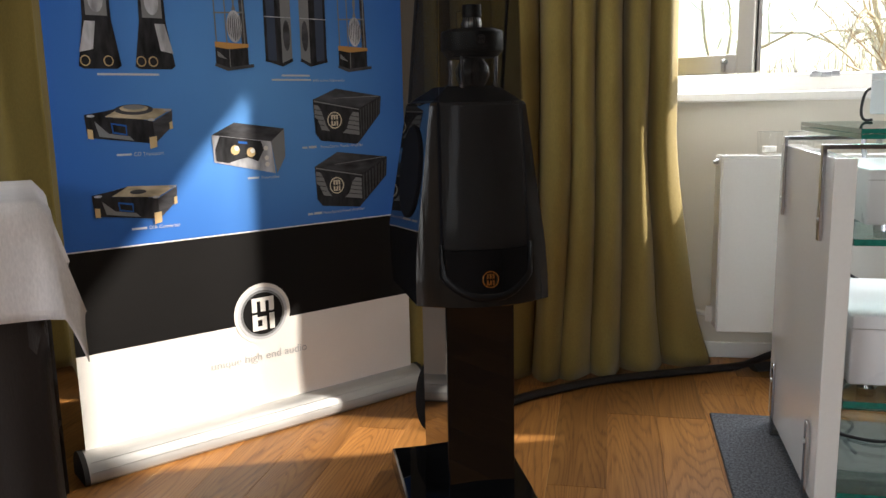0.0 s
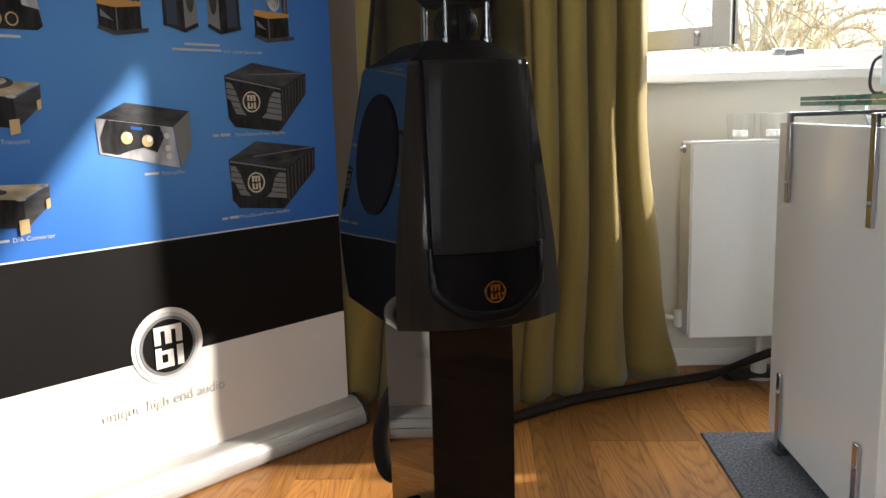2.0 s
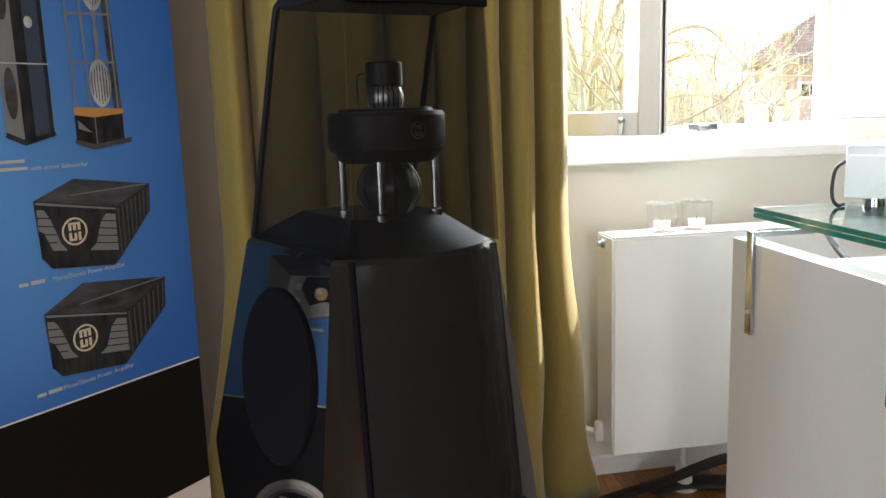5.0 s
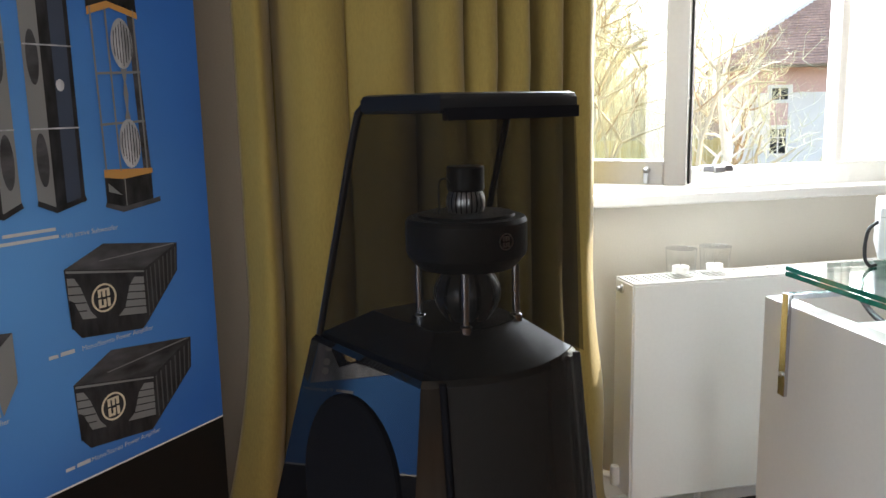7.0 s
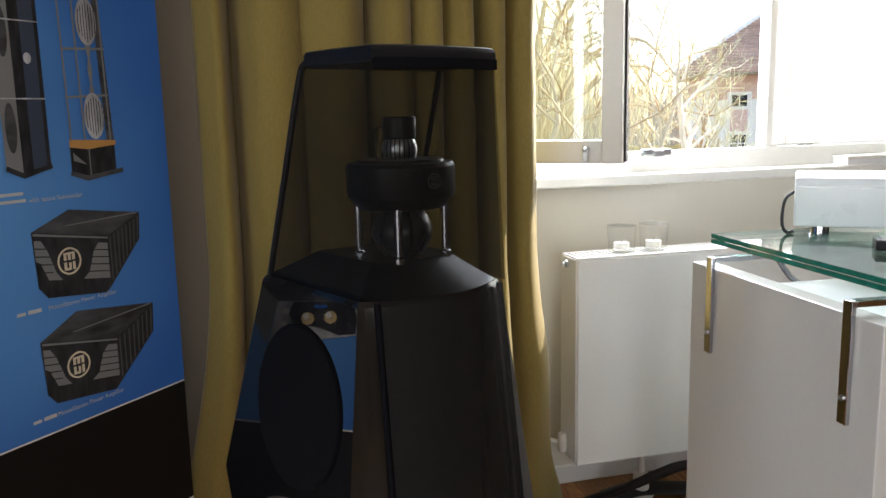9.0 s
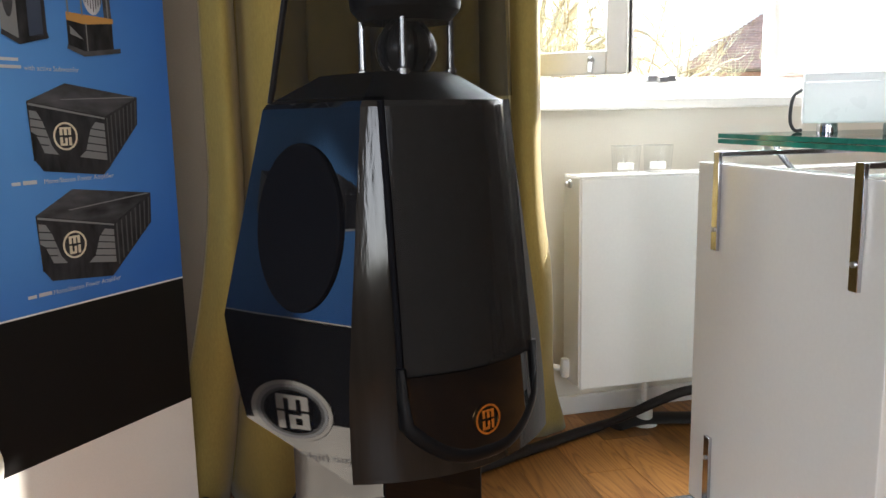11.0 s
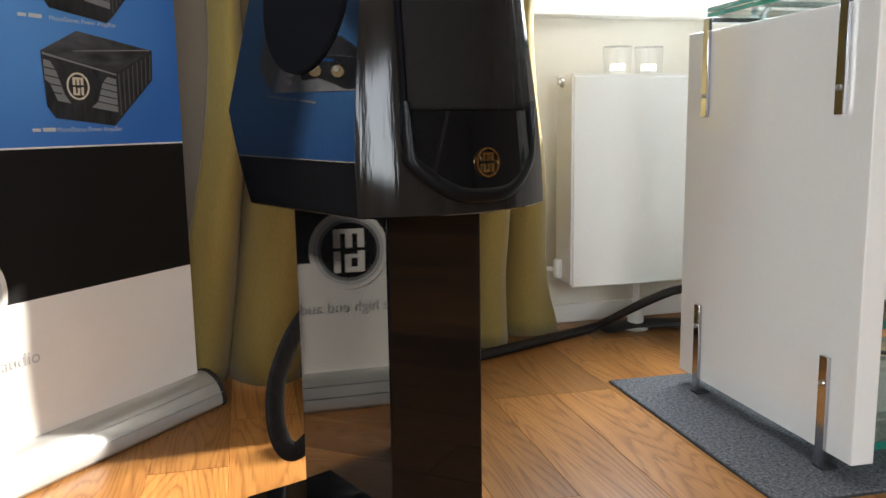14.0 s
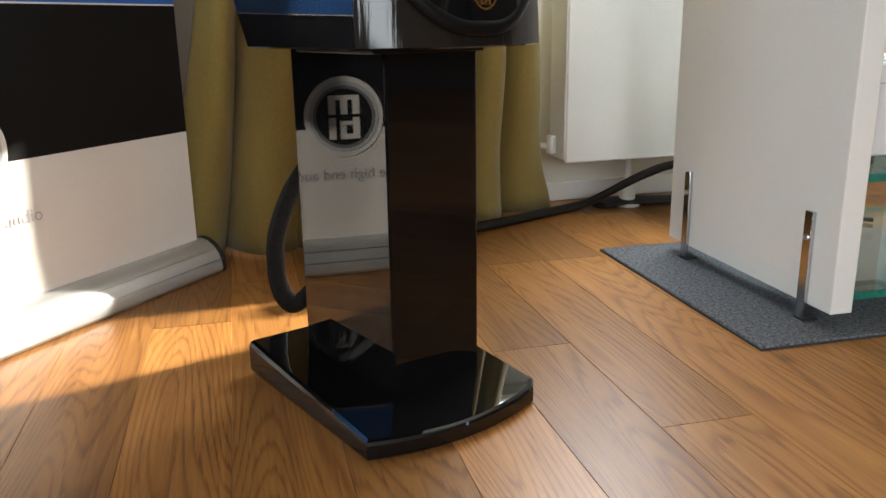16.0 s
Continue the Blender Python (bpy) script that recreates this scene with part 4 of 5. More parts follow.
def blue_print():
    """Printed blue field with a paler round cloud in its middle."""
    m = paint("print_blue_field", (0.02, 0.12, 0.43))
    nt = m.node_tree
    tc, gr = nt.nodes.new("ShaderNodeTexCoord"), nt.nodes.new("ShaderNodeTexNoise")
    gr.inputs["Scale"].default_value, gr.inputs["Detail"].default_value = 2.1, 1.0
    nt.links.new(tc.outputs["Object"], gr.inputs["Vector"])
    far = nt.nodes.new("ShaderNodeVectorMath")
    far.operation = "DISTANCE"
    far.inputs[1].default_value = (-0.25, 0.0, 0.96)
    nt.links.new(tc.outputs["Object"], far.inputs[0])
    wob = nt.nodes.new("ShaderNodeMath")
    wob.operation = "MULTIPLY_ADD"
    wob.inputs[1].default_value = 0.35
    nt.links.new(gr.outputs[0], wob.inputs[0])
    nt.links.new(far.outputs["Value"], wob.inputs[2])
    rp = nt.nodes.new("ShaderNodeValToRGB")
    rp.color_ramp.interpolation = "EASE"
    rp.color_ramp.elements[0].position, rp.color_ramp.elements[0].color = 0.18, (0.120, 0.340, 0.740, 1)
    rp.color_ramp.elements[1].position, rp.color_ramp.elements[1].color = 0.76, (0.033, 0.140, 0.480, 1)
    nt.links.new(wob.outputs[0], rp.inputs[0])
    nt.links.new(rp.outputs[0], nt.nodes["Principled BSDF"].inputs["Base Color"])
    return m


P_BLUE = blue_print()


def flat(bm, pts, y):
    """A printed patch: a closed outline in banner width and height."""
    bm.faces.new([bm.verts.new((x, y, z)) for x, z in pts])
    return bm


def round_patch(bm, cx, cz, rx, rz, y, n=36):
    return flat(bm, [(cx + rx * math.cos(2 * math.pi * i / n), cz + rz * math.sin(2 * math.pi * i / n)) for i in range(n)], y)


def build_banner():
    ban = thing("roll_up_banner", "tall roll-up banner with blue, black and white bands", "banner", BAN)
    t = 0.0012
    for nm, z0, z1, mt in (("white_band", 0.070, SPLIT, P_WHITE), ("black_band", SPLIT, LINE - 0.0015, P_BLACK), ("white_line", LINE - 0.0015, LINE + 0.0015, P_WHITE), ("blue_band", LINE + 0.0015, TOP, P_BLUE)):
        part(nm, boxed(B0, B1, -t, t, z0, z1), mt, ban)
    # foot cassette: rounded front, end caps
    prof = [(-0.049, 0.002), (-0.053, 0.008), (-0.0525, 0.020), (-0.045, 0.042), (-0.032, 0.058), (-0.014, 0.069), (0.0, 0.072), (0.010, 0.071), (0.030, 0.060), (0.042, 0.042), (0.046, 0.02), (0.044, 0.002)]
    bm = bmesh.new()
    loft(bm, [[(x, y, z) for y, z in prof] for x in (B0 - 0.008, B1 + 0.016)])
    cas = part("foot_cassette", bm, M_ALU, ban, "silver aluminium cassette foot", 30)
    for x0, x1 in ((B0 - 0.020, B0 - 0.008), (B1 + 0.016, B1 + 0.027)):
        bm = bmesh.new()
        loft(bm, [[(x, y * 1.02, z * 1.03) for y, z in prof] for x in (x0, x1)])
        part("end_cap", bm, M_RUBBER, cas, "black plastic end cap", 30)
    for gz in (0.030, 0.052):
        bm = bmesh.new()
        yy = -0.0495 if gz < 0.04 else -0.0375
        tube(bm, [(B0, yy, gz), (B1 + 0.02, yy, gz)], 0.0012, 0.0012, 6)
        part("groove", bm, M_STEEL, cas)
    bm = boxed(B0, B1, -0.012, 0.012, TOP, TOP + 0.03, bevel=0.005)
    part("top_rail", bm, M_ALU, ban)
    part("support_pole", lathe(bmesh.new(), [(0.0, 0.02), (0.009, 0.02), (0.009, TOP + 0.02), (0.0, TOP + 0.02)], 12, (B0 + B1) / 2, 0.030), M_ALU, ban)

    def pr(name, mt, y, *outs, label=""):
        for o in outs:
            part(name, flat(bmesh.new(), o, -y), mt, ban, label)

    Y1, Y2, Y3, Y4 = 0.0024, 0.0034, 0.0044, 0.0054
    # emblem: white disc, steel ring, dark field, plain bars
    cx, cz, R = -0.282, 0.330, 0.0835
    for i, (nm, mt, r) in enumerate((("emblem_disc", P_WHITE, R), ("emblem_ring", P_LIGHT, 0.88 * R), ("emblem_shade", P_GREY, 0.78 * R), ("emblem_field", P_BLACK, 0.70 * R))):
        part(nm, round_patch(bmesh.new(), cx, cz, r, r, -(Y1 + 0.0008 * i), 48), mt, ban)
    r = R * 0.84
    for a, b, c, d in ((-0.465, -0.255, 0.08, 0.64), (-0.105, 0.105, 0.08, 0.50), (0.255, 0.465, 0.08, 0.64), (-0.255, 0.255, 0.50, 0.64), (-0.465, -0.255, -0.66, -0.02), (-0.255, 0.13, -0.66, -0.50), (-0.06, 0.13, -0.50, -0.12), (-0.255, -0.06, -0.24, -0.12), (0.255, 0.465, -0.66, -0.02)):
        part("emblem_bar", boxed(cx + a * r, cx + b * r, -(Y1 + 0.0042), -(Y1 + 0.0034), cz + c * r, cz + d * r), P_WHITE, ban)

    def words(text, x, z, size, mt, align="LEFT"):
        cu = bpy.data.curves.new("lettering", "FONT")
        cu.body, cu.size, cu.align_x, cu.extrude = text, size, align, 0.0
        tmp = bpy.data.objects.new("lettering", cu)
        scene.collection.objects.link(tmp)
        me = bpy.data.meshes.new_from_object(tmp.evaluated_get(bpy.context.evaluated_depsgraph_get()))
        bpy.data.objects.remove(tmp)
        me.name = "lettering"
        me.materials.clear()
        me.materials.append(mt)
        ob = new("lettering", me)
        ob.parent = ban
        ob.matrix_local = Matrix.Translation((x, -Y1, z)) @ Matrix.Rotation(radians(90), 4, "X")

    words("unique high end audio", -0.295, 0.199, 0.0325, P_TEXT, "CENTER")
    words("Mono/Stereo Power Amplifier", -0.076, 0.7695, 0.0115, P_LIGHT)
    words("Mono/Stereo Power Amplifier", -0.079, 0.5835, 0.0115, P_LIGHT)
    for bx, bz in ((-0.134, 0.7695), (-0.126, 0.5835)):
        pr("caption_bar", P_LIGHT, Y1, [(bx, bz + 0.001), (bx + 0.016, bz + 0.001), (bx + 0.016, bz + 0.0065), (bx, bz + 0.0065)], [(bx + 0.020, bz + 0.001), (bx + 0.045, bz + 0.001), (bx + 0.045, bz + 0.0075), (bx + 0.020, bz + 0.0075)])
    words("CD Transport", -0.592, 0.7755, 0.0125, P_LIGHT)
    words("D/A Converter", -0.570, 0.5945, 0.0125, P_LIGHT)
    words("Preamplifier", -0.262, 0.6965, 0.0115, P_LIGHT)
    words("with active Subwoofer", -0.092, 0.9525, 0.0115, P_LIGHT)
    for x0, x1, z in ((-0.632, -0.597, 0.7775), (-0.612, -0.575, 0.5965), (-0.300, -0.268, 0.6985), (-0.660, -0.515, 0.966), (-0.185, -0.100, 0.966), (-0.215, -0.096, 0.9545)):
        pr("caption_bar", P_LIGHT, Y1, [(x0, z), (x1, z), (x1, z + 0.005), (x0, z + 0.005)])

    def amplifier(x0, x1, xr, zb, zt, dz, drop):
        """Pictured amplifier block: ribbed side, slatted face, plain badge. x0..x1 face, xr far end."""
        f = [(x0 + 0.004, zb + 0.018), (x1, zb - 0.004), (x1, zt - drop), (x0, zt)]
        top = [(x0, zt), (x1, zt - drop), (xr, zt + dz), (x0 + 0.075, zt + dz + 0.022)]
        side = [(x1, zb - 0.004), (xr - 0.004, zb + 0.072), (xr, zt + dz), (x1, zt - drop)]
        pr("picture_top", P_SMOKE, Y1, top)
        pr("picture_side", P_INK, Y1, side)
        pr("picture_face", P_INK, Y1, f)
        ribs = []
        for i in range(8):
            a, b = (i + 0.25) / 8, (i + 0.55) / 8
            lo = lambda k: (x1 + (xr - 0.004 - x1) * k, zb + 0.002 + 0.074 * k)
            hi = lambda k: (x1 + (xr - x1) * k, zt - drop - 0.004 + (dz + drop) * k)
            ribs.append([lo(a), lo(b), hi(b), hi(a)])
        pr("picture_rib", P_RIB, Y2, *ribs)
        w, h = x1 - x0, zt - zb
        at = lambda u, v: (x0 + w * u, zb + 0.018 - 0.022 * u + (zt - drop * u - zb - 0.018 + 0.022 * u) * v)
        pr("picture_plate", P_GREY, Y1 + 0.0006, [at(0.02, 0.16), at(0.985, 0.16), at(0.985, 0.86), at(0.02, 0.86)])
        pr("picture_wedge", P_INK, Y2, [at(0.10, 0.865), at(0.86, 0.865), at(0.78, 0.70), at(0.70, 0.30), at(0.60, 0.15), at(0.34, 0.15), at(0.26, 0.30), at(0.17, 0.70)], [at(0.02, 0.50), at(0.075, 0.46), at(0.15, 0.20), at(0.16, 0.155), at(0.02, 0.155)])
        pr("picture_slit", P_INK, Y2, *[[at(u0, v), at(u1, v), at(u1, v + 0.022), at(u0, v + 0.022)] for v in (0.29, 0.43, 0.57, 0.71) for u0, u1 in ((0.02, 0.22), (0.70, 0.985))])
        pr("picture_lid_edge", P_GREY, Y2, [(x0 + 0.002, zt - 0.002), (x1 - 0.001, zt - drop - 0.002), (x1 - 0.001, zt - drop - 0.005), (x0 + 0.002, zt - 0.006)])
        bm = bmesh.new()
        bars_logo(bm, 0.0235, -Y3, -Y2, x0 + w * 0.44, (zt + zb) / 2 - 0.001)
        part("picture_badge", bm, P_CREAM, ban)
        pr("picture_seam", P_GREY, Y2, [(x0 + 0.062, zt + 0.0035), (x0 + 0.066, zt + 0.0025), (xr - 0.005, zt + dz - 0.001), (xr - 0.012, zt + dz + 0.001)])
        pr("picture_base", P_INK, Y1, [(x0 + 0.006, zb + 0.018), (x1, zb - 0.004), (x1 - 0.012, zb - 0.014), (x0 + 0.02, zb)])

    amplifier(-0.094, 0.057, 0.133, 0.790, 0.9035, 0.008, 0.026)
    amplifier(-0.098, 0.058, 0.148, 0.607, 0.7185, 0.016, 0.030)

    # pictured preamplifier
    pr("picture_top", P_SMOKE, Y1, [(-0.393, 0.818), (-0.228, 0.795), (-0.187, 0.828), (-0.330, 0.848)])
    pr("picture_side", P_GREY, Y1, [(-0.228, 0.795), (-0.214, 0.709), (-0.187, 0.752), (-0.187, 0.828)])
    pr("picture_face", P_SILVER, Y1, [(-0.393, 0.818), (-0.390, 0.748), (-0.218, 0.709), (-0.228, 0.795)])
    pr("picture_swoosh", P_INK, Y2, [(-0.372, 0.8145), (-0.386, 0.780), (-0.384, 0.751), (-0.352, 0.744), (-0.322, 0.752), (-0.296, 0.756), (-0.268, 0.744), (-0.250, 0.775), (-0.258, 0.798)])
    for kx, kz in ((-0.332, 0.777), (-0.288, 0.769)):
        part("picture_knob", round_patch(bmesh.new(), kx, kz, 0.0125, 0.0125, -Y3, 20), P_GOLD, ban)
    for kx, kz in ((-0.328, 0.781), (-0.284, 0.773), (-0.245, 0.778), (-0.244, 0.752), (-0.243, 0.735)):
        part("picture_cap", round_patch(bmesh.new(), kx, kz, 0.0065, 0.0065, -Y4, 14), P_WHITE, ban)
    pr("picture_display", P_BLUE2, Y3, [(-0.322, 0.794), (-0.298, 0.791), (-0.298, 0.797), (-0.322, 0.800)])

    def player(x0, xr, zb, zt, disc):
        """Pictured player: dark slab with cream lid and pale corner feet."""
        xm = xr - 0.050
        pr("picture_top", P_BRASS, Y1, [(x0 + 0.006, zt - 0.016), (xm, zt - 0.030), (xr, zt - 0.004), (x0 + 0.085, zt + 0.002)])
        pr("picture_rim", P_INK, Y2, [(x0, zt - 0.014), (x0 + 0.05, zt - 0.006), (x0 + 0.085, zt + 0.002), (x0 + 0.075, zt - 0.004), (x0 + 0.045, zt - 0.020), (xm - 0.03, zt - 0.027), (xm, zt - 0.032), (xm, zt - 0.036), (x0, zt - 0.020)])
        pr("picture_face", P_INK, Y1, [(x0, zt - 0.018), (x0 + 0.004, zb + 0.028), (xm + 0.002, zb + 0.008), (xm, zt - 0.034)])
        pr("picture_side", P_SMOKE, Y1, [(xm, zt - 0.034), (xm + 0.002, zb + 0.008), (xr - 0.002, zb + 0.050), (xr, zt - 0.006)])
        pr("picture_front", P_GREY, Y2, [(x0 + 0.022, zt - 0.030), (x0 + 0.030, zb + 0.030), (x0 + 0.110, zb + 0.017), (x0 + 0.100, zb + 0.028), (x0 + 0.052, zb + 0.036)])
        pr("picture_display", P_BLUE2, Y3, [(x0 + 0.058, zt - 0.034), (x0 + 0.060, zb + 0.036), (x0 + 0.094, zb + 0.030), (x0 + 0.094, zt - 0.040)])
        pr("picture_window", P_INK, Y4, [(x0 + 0.061, zt - 0.038), (x0 + 0.063, zb + 0.040), (x0 + 0.091, zb + 0.034), (x0 + 0.091, zt - 0.044)])
        pr("picture_foot_pad", P_GOLD, Y3, [(x0 + 0.004, zb + 0.026), (x0 + 0.016, zb + 0.024), (x0 + 0.016, zb + 0.046), (x0 + 0.004, zb + 0.048)], [(xm - 0.012, zb - 0.004), (xm + 0.006, zb), (xm + 0.006, zb + 0.026), (xm - 0.012, zb + 0.024)], [(xr - 0.010, zb + 0.040), (xr - 0.002, zb + 0.044), (xr - 0.002, zb + 0.062), (xr - 0.010, zb + 0.058)])
        for kx, kz in ((x0 + 0.014, zt - 0.017), (xm - 0.004, zt - 0.029), (xr - 0.012, zt - 0.007)):
            part("picture_corner", round_patch(bmesh.new(), kx, kz, 0.009, 0.0032, -Y3, 16), P_SILVER, ban)
        bm = bmesh.new()
        if disc:
            round_patch(bm, x0 + 0.115, zt - 0.004, 0.046, 0.0125, -Y2, 30)
        else:
            round_patch(bm, x0 + 0.108, zt - 0.013, 0.020, 0.0055, -Y2, 24)
        part("picture_disc", bm, P_SMOKE, ban)
        if disc:
            part("picture_disc_rim", round_patch(bmesh.new(), x0 + 0.115, zt - 0.001, 0.034, 0.0085, -Y3, 30), P_BRASS, ban)
            part("picture_disc_hub", round_patch(bmesh.new(), x0 + 0.115, zt + 0.002, 0.026, 0.006, -Y4, 30), P_GREY, ban)

    player(-0.698, -0.490, 0.795, 0.890, True)
    player(-0.698, -0.493, 0.610, 0.702, False)

    # pictured tall loudspeakers
    def tower(x0, x1, zb, flip):
        xm = x0 + (x1 - x0) * (0.36 if flip else 0.62)
        zt = zb + 0.62
        a, b = ((x0, xm, x1) if flip else (x1, xm, x0))[0], ((x0, xm, x1) if flip else (x1, xm, x0))[2]
        pr("picture_side", P_GREY, Y1, [(a, zb + 0.014), (xm, zb), (xm, zt), (a, zt - 0.01)])
        pr("picture_front", P_INK, Y1, [(b, zb + 0.006), (xm, zb), (xm, zt), (b, zt - 0.006)])
        m1, m2 = xm + (b - xm) * 0.35, xm + (b - xm) * 0.85
        pr("picture_sheen", P_SHEEN, Y2, [(m1, zb + 0.008), (m2, zb + 0.010), (m2, zt - 0.01), (m1, zt - 0.01)])
        for z in (0.075, 0.225, 0.39):
            part("picture_cone", round_patch(bmesh.new(), (a + xm) / 2, zb + z, abs(a - xm) * 0.34, 0.040, -Y2, 24), P_SMOKE, ban)
        pr("picture_joint", P_SILVER, Y3, *[[(x0, zb + z), (x1, zb + z), (x1, zb + z + 0.0022), (x0, zb + z + 0.0022)] for z in (0.120, 0.242)])
        part("picture_badge", round_patch(bmesh.new(), (xm + b) / 2, zb + 0.185, 0.007, 0.009, -Y3, 18), P_SILVER, ban)
        pr("picture_plinth", P_INK, Y2, [(x0 - 0.002, zb + 0.008), (xm, zb - 0.006), (x1 + 0.002, zb + 0.008), (x1, zb + 0.016), (xm, zb + 0.003), (x0, zb + 0.016)])

    tower(-0.229, -0.150, 0.998, False)
    tower(-0.124, -0.043, 0.998, True)

    def cage(x0, x1, zb, lean):
        zt = zb + 0.34
        pr("picture_foot", P_INK, Y1, [(x0 + 0.004, zb + 0.008), (x0 + 0.036, zb + 0.002), (x1 - 0.008, zb + 0.010), (x1 - 0.008, zb + 0.058), (x0 + 0.004, zb + 0.058)])
        pr("picture_foot_slab", P_SMOKE, Y2, [(x0 + 0.000, zb + 0.006), (x0 + 0.034, zb - 0.006), (x1 + 0.006, zb + 0.004), (x1 + 0.006, zb + 0.012), (x0 + 0.036, zb + 0.003), (x0 + 0.002, zb + 0.013)])
        pr("picture_foot_sheen", P_GREY, Y3, [(x0 + 0.040, zb + 0.004), (x0 + 0.042, zb + 0.004), (x0 + 0.042, zb + 0.050), (x0 + 0.040, zb + 0.050)], [(x0 + 0.008, zb + 0.030), (x0 + 0.034, zb + 0.022), (x0 + 0.008, zb + 0.044)])
        pr("picture_amber", P_ORANGE, Y2, [(x0 + 0.003, zb + 0.053), (x0 + 0.040, zb + 0.048), (x1 - 0.006, zb + 0.054), (x1 - 0.006, zb + 0.062), (x0 + 0.003, zb + 0.066)], [(x0 - 0.002, zt - 0.034), (x0 + 0.040, zt - 0.020), (x1 - 0.012, zt - 0.034), (x1 - 0.012, zt - 0.024), (x0 + 0.036, zt - 0.010), (x0 - 0.002, zt - 0.022)])
        pr("picture_cap", P_INK, Y1, [(x0 - 0.002, zt - 0.026), (x0 + 0.036, zt - 0.012), (x1 - 0.012, zt - 0.026), (x1 - 0.014, zt + 0.03), (x0 - 0.002, zt + 0.03)])
        pr("picture_back_rod", P_SMOKE, Y1, [(x1 - 0.024, zb + 0.062), (x1 - 0.008, zb + 0.062), (x1 - 0.014 - lean, zt - 0.03), (x1 - 0.028 - lean, zt - 0.03)])
        rods = []
        for x in (x0 + 0.006, x0 + 0.034, x1 - 0.018):
            rods.append([(x, zb + 0.062), (x + 0.0035, zb + 0.062), (x + 0.0035 - lean, zt - 0.02), (x - lean, zt - 0.02)])
        for z in (0.135, 0.215):
            rods.append([(x0 + 0.004, zb + z), (x1 - 0.014, zb + z + 0.004), (x1 - 0.014, zb + z + 0.008), (x0 + 0.004, zb + z + 0.004)])
        pr("picture_rod", P_GREY, Y2, *rods)
        for zc in (0.105, 0.265):
            bm = bmesh.new()
            round_patch(bm, x0 + 0.058, zb + zc, 0.021, 0.040, -Y3, 28)
            part("picture_bulb", bm, P_SILVER, ban)
            pr("picture_rib", P_INK, Y4, *[[(x0 + 0.058 + k * 0.0052, zb + zc - 0.035 + abs(k) * 0.005), (x0 + 0.0595 + k * 0.0052, zb + zc - 0.035 + abs(k) * 0.005), (x0 + 0.0595 + k * 0.0058, zb + zc), (x0 + 0.0595 + k * 0.0052, zb + zc + 0.035 - abs(k) * 0.005), (x0 + 0.058 + k * 0.0052, zb + zc + 0.035 - abs(k) * 0.005), (x0 + 0.058 + k * 0.0058, zb + zc)] for k in (-3, -2, -1, 0, 1, 2, 3)])
        pr("picture_neck", P_GREY, Y3, [(x0 + 0.052, zb + 0.145), (x0 + 0.064, zb + 0.145), (x0 + 0.060, zb + 0.160), (x0 + 0.063, zb + 0.185), (x0 + 0.060, zb + 0.205), (x0 + 0.064, zb + 0.225), (x0 + 0.052, zb + 0.225), (x0 + 0.056, zb + 0.205), (x0 + 0.053, zb + 0.185), (x0 + 0.056, zb + 0.160)])

    cage(-0.371, -0.270, 0.985, 0.004)
    cage(-0.008, 0.098, 0.985, 0.004)

    def horn(x0, x1, zb, flip):
        mid = (x0 + x1) / 2
        sg = -1 if flip else 1
        top0, top1 = mid - 0.028, mid + 0.028
        pr("picture_body", P_INK, Y1, [(x0, zb + 0.004), (x0 + 0.01, zb - 0.002), (x1 - 0.01, zb - 0.002), (x1, zb + 0.006), (top1 + 0.004, zb + 0.11), (top1, zb + 0.30), (top0, zb + 0.30), (top0 - 0.004, zb + 0.11)])
        a, b = (x0, mid) if not flip else (x1, mid)
        pr("picture_flank", P_SILVER, Y2, [(a + sg * 0.003, zb + 0.035), (a + sg * 0.034, zb + 0.042), (mid - sg * 0.004, zb + 0.105), (a + sg * 0.020, zb + 0.105)])
        pr("picture_hood", P_GREY, Y2, [(top0 + 0.004, zb + 0.118), (top1 - 0.004, zb + 0.118), (top1 - 0.004, zb + 0.29), (top0 + 0.004, zb + 0.29)])
        bm = bmesh.new()
        round_patch(bm, mid, zb + 0.155, 0.017, 0.030, -Y3, 24)
        part("picture_bulb", bm, P_SILVER, ban)
        for kx in (x0 + 0.014, mid + 0.012 * (1 if not flip else -1) + (0.006 if not flip else 0.006)):
            part("picture_cone_ring", round_patch(bmesh.new(), kx, zb + 0.016, 0.0115, 0.0125, -Y3, 24), P_GOLD, ban)
            part("picture_cone", round_patch(bmesh.new(), kx, zb + 0.016, 0.0088, 0.0098, -Y4, 24), P_INK, ban)

    horn(-0.698, -0.602, 0.983, False)
    horn(-0.570, -0.473, 0.983, True)


build_banner()


# ---------------------------------------------------------------- equipment rack
RACK = Matrix.Translation((0.893, 1.780, 0)) @ Matrix.Rotation(radians(-8.5), 4, "Z")
RW, RD = 0.62, 0.545


